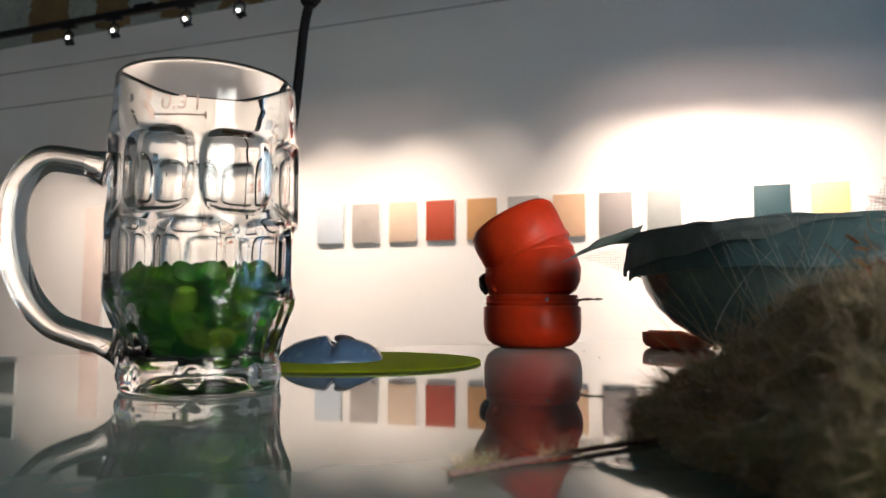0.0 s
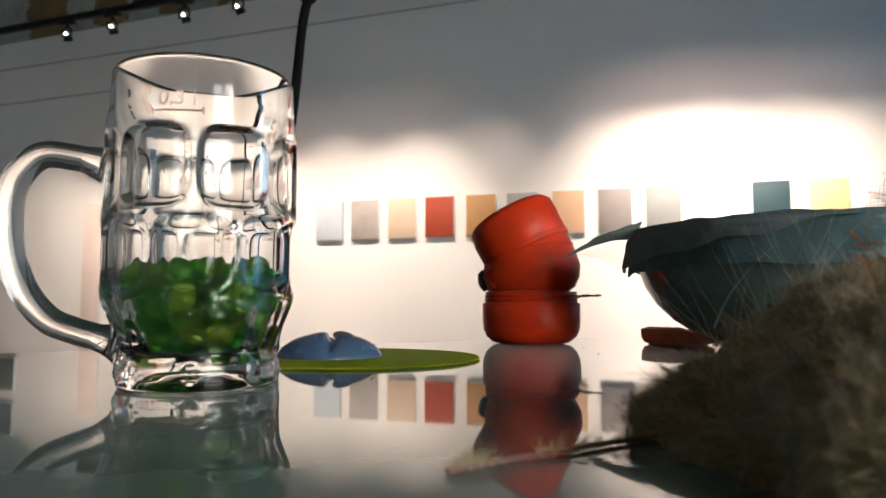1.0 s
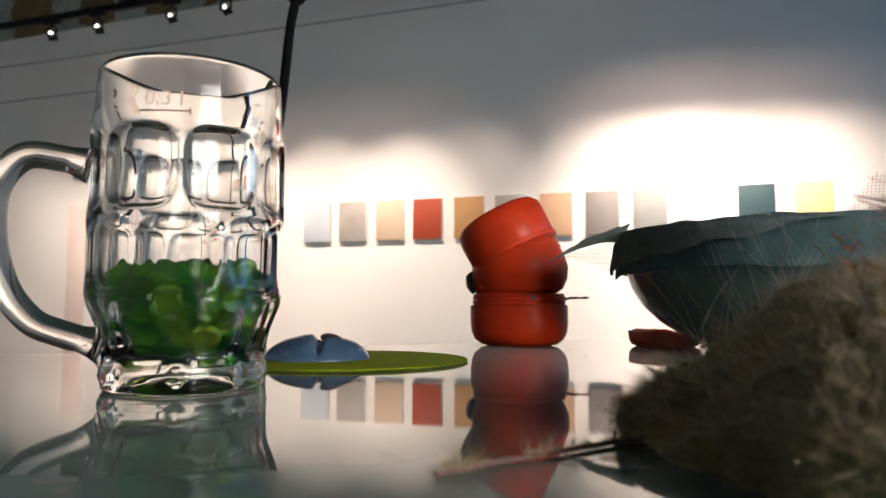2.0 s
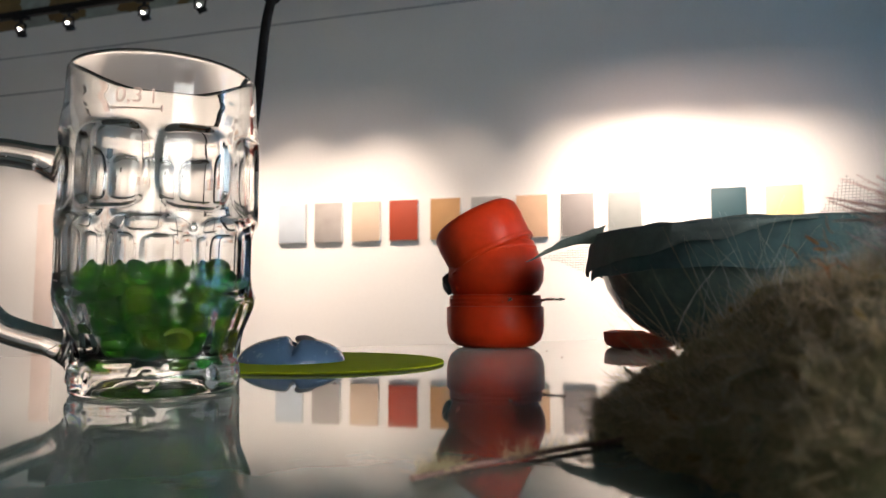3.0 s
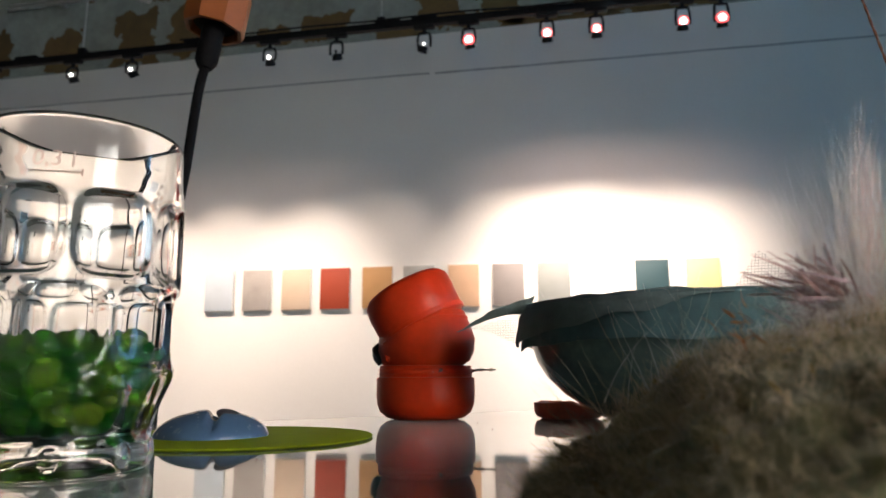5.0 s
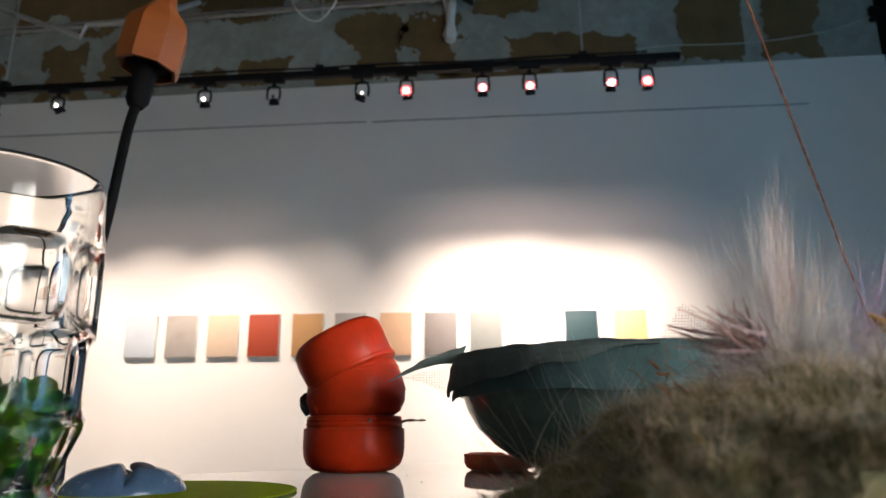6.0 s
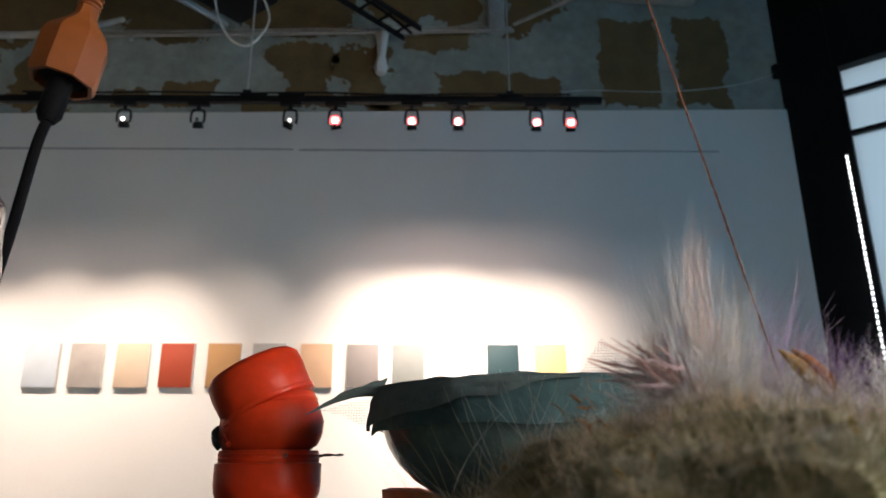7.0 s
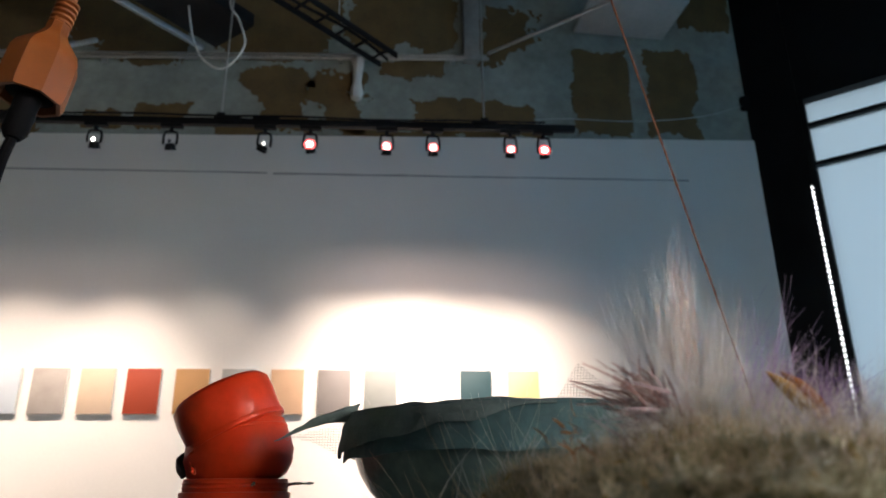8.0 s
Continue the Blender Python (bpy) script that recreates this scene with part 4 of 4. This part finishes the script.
# pointed flap of the cloth, with its net hanging under it
bm = bmesh.new()
a0, a1, tip = Vector((-0.028, 0.53, 0.8478)), Vector((-0.036, 0.536, 0.8345)), Vector((-0.09, 0.535, 0.8205))
g = []
for i in range(13):
    t = i / 12
    row = []
    for j in range(7):
        s = j / 6
        p = (a0.lerp(a1, s)).lerp(tip, t)
        p.z += 0.004 * math.sin(t * math.pi) + 0.0016 * noise.noise(p * 120)
        row.append(bm.verts.new(p))
    g.append(row)
for i in range(12):
    for j in range(6):
        bm.faces.new((g[i][j], g[i + 1][j], g[i + 1][j + 1], g[i][j + 1]))
bm.normal_update()
bmesh.ops.solidify(bm, geom=bm.faces[:], thickness=0.0012)
world_part("flap", bm, M["flap"], cover, "thin grey pointed net flap")


def net(corner, u, v, nu, nv, inside, r=0.00016):
    """A small piece of netting: two sets of threads, kept where inside(s, t) holds."""
    bm = bmesh.new()
    for count, other, swap in ((nu, nv, False), (nv, nu, True)):
        for i in range(count + 1):
            run = []
            for j in range(other * 2 + 1):
                s, t = i / count, j / (other * 2)
                if swap:
                    s, t = t, s
                q = corner + u * s + v * t
                q = q + Vector((0.3, 1, 0.2)) * (0.0025 * noise.noise(q * 70))
                if inside(s, t):
                    run.append(q)
                else:
                    if len(run) > 1:
                        tube(bm, run, r, 3, False)
                    run = []
            if len(run) > 1:
                tube(bm, run, r, 3, False)
    return bm


world_part("net_flap", net(Vector((-0.082, 0.535, 0.8125)), Vector((0.052, 0.012, 0.001)), Vector((0.0, 0, 0.027)), 26, 14,
                           lambda s, t: t < 0.42 + 0.5 * s and t > 0.35 - 0.42 * s + 0.1 * math.sin(s * 6)), M["net"], cover, "pale see-through netting")
world_part("net_flap", net(Vector((0.115, 0.52, 0.846)), Vector((0.05, -0.006, 0.0)), Vector((0.004, 0, 0.032)), 22, 15,
                           lambda s, t: t < 1.0 - 0.9 * abs(s - 0.3) / (0.3 if s < 0.3 else 0.75)), M["net"], cover, "pale see-through netting")
random.seed(4)
bm = bmesh.new()
for i in range(26):
    a = math.pi * random.uniform(0.85, 1.9)
    p = BOWL + Vector((math.cos(a) * 0.1285, math.sin(a) * 0.1285, CLOTH_Z + random.uniform(-0.002, 0.004)))
    strand(bm, p, (random.uniform(-1, 1), random.uniform(-0.6, 0.2), random.uniform(0.2, 1)), random.uniform(0.003, 0.008), 0.00018, gauss3(0.8))
tagged(world_part("frayed_threads", bm, M["net"], cover), kind="stuff")

# ---- dried flower head on a mossy lump ----
LUMP = Vector((0.076, 0.195, TABLE))
lump = thing("dried_flower_head", LUMP, "mossy brown dried flower head with pale plumes and lilac florets", "dried flower")


def lump_radius(a):
    return 0.093 + 0.01 * max(0.0, -math.cos(a)) + 0.007 * math.sin(3 * a + 0.5) + 0.01 * noise.noise(Vector((math.cos(a) * 1.7, math.sin(a) * 1.7, 4)))


def lump_point(a, t):
    """A point on the mound: t from 0 at the foot to 1 at the top; and its outward direction."""
    base = lump_radius(a)
    ang = t * math.pi / 2
    r = base * math.cos(ang) ** 0.75
    x = r * math.cos(a)
    h = 0.05 * math.sin(ang) ** 0.7 * (0.62 + 0.38 * math.tanh((x + 0.062) * 40)) * (1 - 0.13 * min(1, max(0, (x + 0.008) / 0.04)))
    p = Vector((r * math.cos(a), r * math.sin(a) * (0.8 if math.sin(a) > 0 else 1.0), h))
    p *= 1 + 0.1 * noise.noise(p * 38) + 0.06 * noise.noise(p * 110) + 0.03 * noise.noise(p * 260)
    d = Vector((math.cos(a) * math.cos(ang), math.sin(a) * math.cos(ang), 0.25 + math.sin(ang)))
    return p, d.normalized()


bm = bmesh.new()
rings = []
for i in range(40):
    t = i / 39
    rings.append([bm.verts.new(lump_point(2 * math.pi * k / 120, min(t, 0.985))[0]) for k in range(120)])
for a, b in zip(rings, rings[1:]):
    for k in range(120):
        bm.faces.new((a[k], a[(k + 1) % 120], b[(k + 1) % 120], b[k]))
bm.faces.new(rings[0][::-1])
bm.faces.new(rings[-1])
for v in bm.verts:
    v.co.z = max(v.co.z, 0.0)
part("moss_body", bm, M["moss"], lump)
random.seed(21)
bm, bm2 = bmesh.new(), bmesh.new()
for i in range(17000):
    a, t = random.random() * 2 * math.pi, random.random() ** 1.2
    p, d = lump_point(a, t * 0.97)
    way = d + gauss3(0.55)
    strand(bm if i % 3 else bm2, p - d * 0.001, way, random.uniform(0.003, 0.009), random.uniform(0.00007, 0.00019), gauss3(0.9), 3)
part("fuzz", bm, M["fuzz"], lump, "matted dry brown fibres")
part("under_fur", bm2, M["moss"], lump)
bm = bmesh.new()
for i in range(3800):
    p, d = lump_point(random.uniform(0.6, 5.2), 0.15 + 0.85 * random.random())
    strand(bm, p, d + gauss3(0.5), random.uniform(0.006, 0.013), 0.00006, gauss3(1.1), 4)
part("fuzz", bm, M["halo"], lump, "long thin dry hairs round the moss")
# small leafy moss tufts that break the outline
bm = bmesh.new()
for i in range(130):
    a, t = random.random() * 2 * math.pi, random.random()
    p, d = lump_point(a, t * 0.9)
    n = (d + gauss3(0.5)).normalized()
    s = n.cross(gauss3(1)).normalized()
    L, W = random.uniform(0.0015, 0.0035), random.uniform(0.0003, 0.0008)
    q = [p, p + n * L * 0.5 + s * W, p + n * L, p + n * L * 0.5 - s * W]
    th = n.cross(s) * 0.0004
    vs = [bm.verts.new(x + th) for x in q] + [bm.verts.new(x - th) for x in q]
    bm.faces.new(vs[:4])
    bm.faces.new(vs[4:][::-1])
    for k in range(4):
        bm.faces.new((vs[k], vs[(k + 1) % 4], vs[4 + (k + 1) % 4], vs[4 + k]))
part("moss_leaves", bm, M["yellow_moss"], lump, "olive-yellow moss tips", smooth=False)


def plume(name, root, lean, count, length, spread, thick, mat, label, curl=0.5):
    bm = bmesh.new()
    for i in range(count):
        w = Vector(lean).normalized() + gauss3(spread)
        strand(bm, Vector(root) - LUMP + gauss3(0.006), w, length * random.uniform(0.45, 1.1), thick * random.uniform(0.6, 1.3), gauss3(0.25) * curl, 5)
    return part(name, bm, mat, lump, label)


def tufts(name, root, tips, count, thick, mat, label, wide=0.004):
    """Fine hairs gathered into pointed tufts that run from the root to each tip."""
    bm = bmesh.new()
    for tip in tips:
        tip = Vector(tip) - LUMP
        base = Vector(root) - LUMP
        for i in range(count):
            a = base + gauss3(wide)
            end = a.lerp(tip, random.uniform(0.55, 1.05)) + gauss3(0.0022)
            bow = (a + end) / 2 + gauss3(0.0022)
            pts = [a, a.lerp(bow, 0.55), bow, bow.lerp(end, 0.55), end]
            r = thick * random.uniform(0.6, 1.3)
            tube(bm, pts, [r, r, r * 0.8, r * 0.55, r * 0.2], 3, False)
    return part(name, bm, mat, lump, label)


C = Vector((0.064, 0.184, 0.8015))
tufts("plume", C, [(0.0687, 0.184, 0.858), (0.0682, 0.185, 0.85)], 46, 0.00012, M["blush"], "tall pinkish feathery spike", 0.0011)
FAN = [(0.0455, 0.843), (0.0505, 0.838), (0.0535, 0.845), (0.0565, 0.853), (0.0582, 0.848), (0.0602, 0.842), (0.0618, 0.8495), (0.0642, 0.853), (0.0655, 0.845), (0.0705, 0.852), (0.0725, 0.846),
       (0.0762, 0.849), (0.0775, 0.84), (0.0805, 0.846), (0.083, 0.838), (0.086, 0.842), (0.058, 0.832), (0.074, 0.835), (0.0515, 0.829), (0.082, 0.829)]
for x, z in FAN:
    base = C + Vector(((x - C.x) * 0.4, random.uniform(-0.004, 0.006), 0))
    tufts("plume", base, [(x, base.y + random.uniform(-0.004, 0.006), z)], 24, 0.00009, M["pappus"], "pale feathery plume", 0.0013)
plume("fluff", (0.069, 0.184, 0.803), (0.05, 0.1, 1), 420, 0.021, 0.5, 0.00006, M["pappus"], "soft pale down", 1.6)
plume("fluff", (0.08, 0.178, 0.8), (0.2, 0.0, 0.8), 800, 0.016, 0.8, 0.00006, M["pappus"], "soft pale down", 2.4)
plume("fluff", (0.092, 0.172, 0.796), (0.2, -0.1, 0.6), 900, 0.014, 0.9, 0.00006, M["pappus"], "soft pale down", 3.0)
plume("fluff", (0.056, 0.186, 0.799), (-0.3, 0.0, 0.5), 700, 0.012, 0.9, 0.00006, M["pappus"], "soft pale down", 2.4)
# thin down lying over the top of the mound
bm = bmesh.new()
for i in range(1500):
    p, d = lump_point(random.uniform(-1.9, 1.9), 0.5 + 0.5 * random.random())
    strand(bm, p, d + gauss3(0.8), random.uniform(0.004, 0.011), 0.00006, gauss3(1.2), 3)
part("fluff", bm, M["pappus"], lump, "thin pale down over the moss")
# sparse lilac threads reaching out to the side, and a thicker clump below them
D = Vector((0.081, 0.18, 0.803))
THREADS = [(0.0845, 0.834), (0.0865, 0.8395), (0.0905, 0.835), (0.0935, 0.8385), (0.0952, 0.8355), (0.0997, 0.8375), (0.1025, 0.832), (0.1009, 0.826), (0.1057, 0.822), (0.097, 0.828)]
tufts("floret", D, [(x + 0.004, 0.184, z + 0.003) for x, z in THREADS], 7, 0.00009, M["lilac"], "sparse lilac threads", 0.0035)
E2 = Vector((0.095, 0.174, 0.797))
CLUMP = [(0.086, 0.815), (0.0895, 0.82), (0.093, 0.817), (0.0965, 0.822), (0.1005, 0.819), (0.104, 0.821), (0.1075, 0.816), (0.111, 0.819), (0.1145, 0.812), (0.099, 0.811), (0.108, 0.809), (0.118, 0.815)]
tufts("floret", E2, [(x, 0.175, z) for x, z in CLUMP], 24, 0.00011, M["violet"], "violet thread-like florets", 0.0045)
E3 = Vector((0.112, 0.168, 0.792))
tufts("floret", E3, [E3 + Vector((0.02 * math.cos(q), 0.004 * math.sin(3 * q), 0.026 * math.sin(q))) for q in np.linspace(0.4, 2.6, 9)], 40, 0.00011, M["pappus"], "pale thread-like florets", 0.006)
# a pointed bud scale, yellow-brown
for root, tip, mat in (((0.0935, 0.172, 0.8035), (0.0825, 0.173, 0.815), "ochre"), ((0.0955, 0.1715, 0.804), (0.086, 0.1725, 0.815), "rust"), ((0.0975, 0.173, 0.802), (0.089, 0.174, 0.812), "rust")):
    root, tip = Vector(root) - LUMP, Vector(tip) - LUMP
    steps = [root.lerp(tip, i / 8) + Vector((0, 0, 0.0008 * math.sin(math.pi * i / 8))) for i in range(9)]
    part("bud_scale", tube(bmesh.new(), steps, [0.0021 * math.sin(math.pi * (0.22 + 0.77 * i / 8)) + 0.0001 for i in range(9)], 10), M[mat], lump, "pointed yellow-brown bud scale")


def bracts(name, root, lean, count, length, spread, mat, label):
    bm = bmesh.new()
    for i in range(count):
        w = (Vector(lean).normalized() + gauss3(spread)).normalized()
        o = Vector(root) - LUMP + gauss3(0.003)
        s = w.cross(gauss3(1)).normalized()
        L, W = length * random.uniform(0.5, 1.1), random.uniform(0.00015, 0.0004)
        up = w.cross(s)
        prev = None
        for k in range(6):
            t = k / 5
            c = o + w * L * t + up * 0.003 * t * t
            half = W * math.sin(math.pi * min(0.98, 0.25 + 0.75 * t)) + 0.0001
            ring = [bm.verts.new(c + s * half), bm.verts.new(c + up * half * 0.4), bm.verts.new(c - s * half), bm.verts.new(c - up * half * 0.2)]
            if prev:
                for q in range(4):
                    bm.faces.new((prev[q], prev[(q + 1) % 4], ring[(q + 1) % 4], ring[q]))
            prev = ring
    return part(name, bm, mat, lump, label, smooth=False)


bracts("bract", (0.0595, 0.184, 0.807), (-0.9, 0.0, 0.32), 18, 0.021, 0.16, M["bract"], "pink-brown pointed bracts")
bracts("bract", (0.0585, 0.184, 0.806), (-0.55, 0.0, 0.8), 40, 0.014, 0.25, M["bract"], "pink-brown pointed bracts")
bracts("bract", (0.0575, 0.186, 0.804), (-0.8, 0.0, 0.2), 60, 0.014, 0.35, M["mauve"], "mauve shrivelled bracts")
bracts("bract", (0.037, 0.187, 0.797), (-0.6, 0.0, 0.6), 12, 0.006, 0.4, M["rust"], "rust-orange bract")
plume("fluff", (0.02, 0.22, 0.775), (-0.8, 0.3, 0.5), 18, 0.026, 0.5, 0.00006, M["fuzz"], "wispy dry hairs", 1.0)
plume("fluff", (0.03, 0.23, 0.785), (-0.2, 0.3, 0.9), 16, 0.032, 0.4, 0.00006, M["pappus"], "wispy pale hairs", 1.0)
plume("fluff", (-0.003, 0.205, 0.758), (-0.9, 0.1, 0.2), 120, 0.022, 0.45, 0.0002, M["fuzz"], "wispy dry hairs", 1.0)

plume("fluff", (0.012, 0.215, 0.772), (0.1, 0.1, 1), 9, 0.042, 0.2, 0.0001, M["pappus"], "long pale hair", 0.8)
plume("fluff", (0.006, 0.212, 0.768), (-0.6, 0.1, 0.7), 12, 0.034, 0.3, 0.00009, M["halo"], "long pale hair", 0.8)
plume("fluff", (0.028, 0.212, 0.784), (-0.3, 0.1, 0.8), 8, 0.036, 0.25, 0.0001, M["pappus"], "long pale hair", 0.8)
bracts("moss_sprig", (-0.004, 0.205, 0.757), (-0.9, 0.0, 0.35), 80, 0.016, 0.4, M["moss"], "ragged dark moss sprigs")
bracts("moss_sprig", (0.0, 0.185, 0.76), (-0.9, -0.3, 0.3), 80, 0.012, 0.5, M["moss"], "ragged dark moss sprigs")

twig = thing("dry_twig", (-0.06, 0.13, TABLE), "thin dry brown twig with fluffy bits on the table", "twig")
pts = [(0, 0, 0.0007), (0.009, 0.0125, 0.0009), (0.018, 0.023, 0.001), (0.028, 0.037, 0.0009), (0.039, 0.05, 0.0009), (0.052, 0.063, 0.0012)]
part("stem", tube(bmesh.new(), spline(pts, 5), [0.0007 + 0.0003 * noise.noise(Vector((i, 0, 0))) for i in range(26)], 7), M["twig"], twig)
bm = bmesh.new()
for i in range(420):
    t = random.choice((0.0, 0.02, 0.05, 0.3, 0.45, 0.6, 0.75, 0.88))
    p = Vector(pts[0]).lerp(Vector(pts[-1]), t + random.random() * 0.12)
    strand(bm, p + Vector((0, 0, 0.001)), gauss3(1) + Vector((0, 0, 0.6)), random.uniform(0.002, 0.007), 0.00009, gauss3(1), 3)
part("fluff", bm, M["fuzz"], twig, "clinging dry fluff")

# crumbs on the table
random.seed(9)
crumb = None
for x, y in ((-0.078, 0.57), (-0.42, 0.42), (-0.36, 0.4), (-0.06, 0.5), (-0.11, 0.44), (-0.15, 0.3), (-0.33, 0.33)):
    if crumb is None:
        bm = bmesh.new()
        bmesh.ops.create_icosphere(bm, subdivisions=2, radius=0.0005)
        for v in bm.verts:
            v.co *= 1 + 0.5 * noise.noise(v.co * 1800)
        crumb = part("crumb", bm, M["twig"])
        ob = crumb
    else:
        ob = new("crumb", crumb.data)
    tagged(ob, "tiny dark crumb lying on the glossy table", "crumb", "crumbs on the table")
    ob.location = (x, y, TABLE + 0.0003)
    ob.rotation_euler = (0, 0, random.random() * 6)
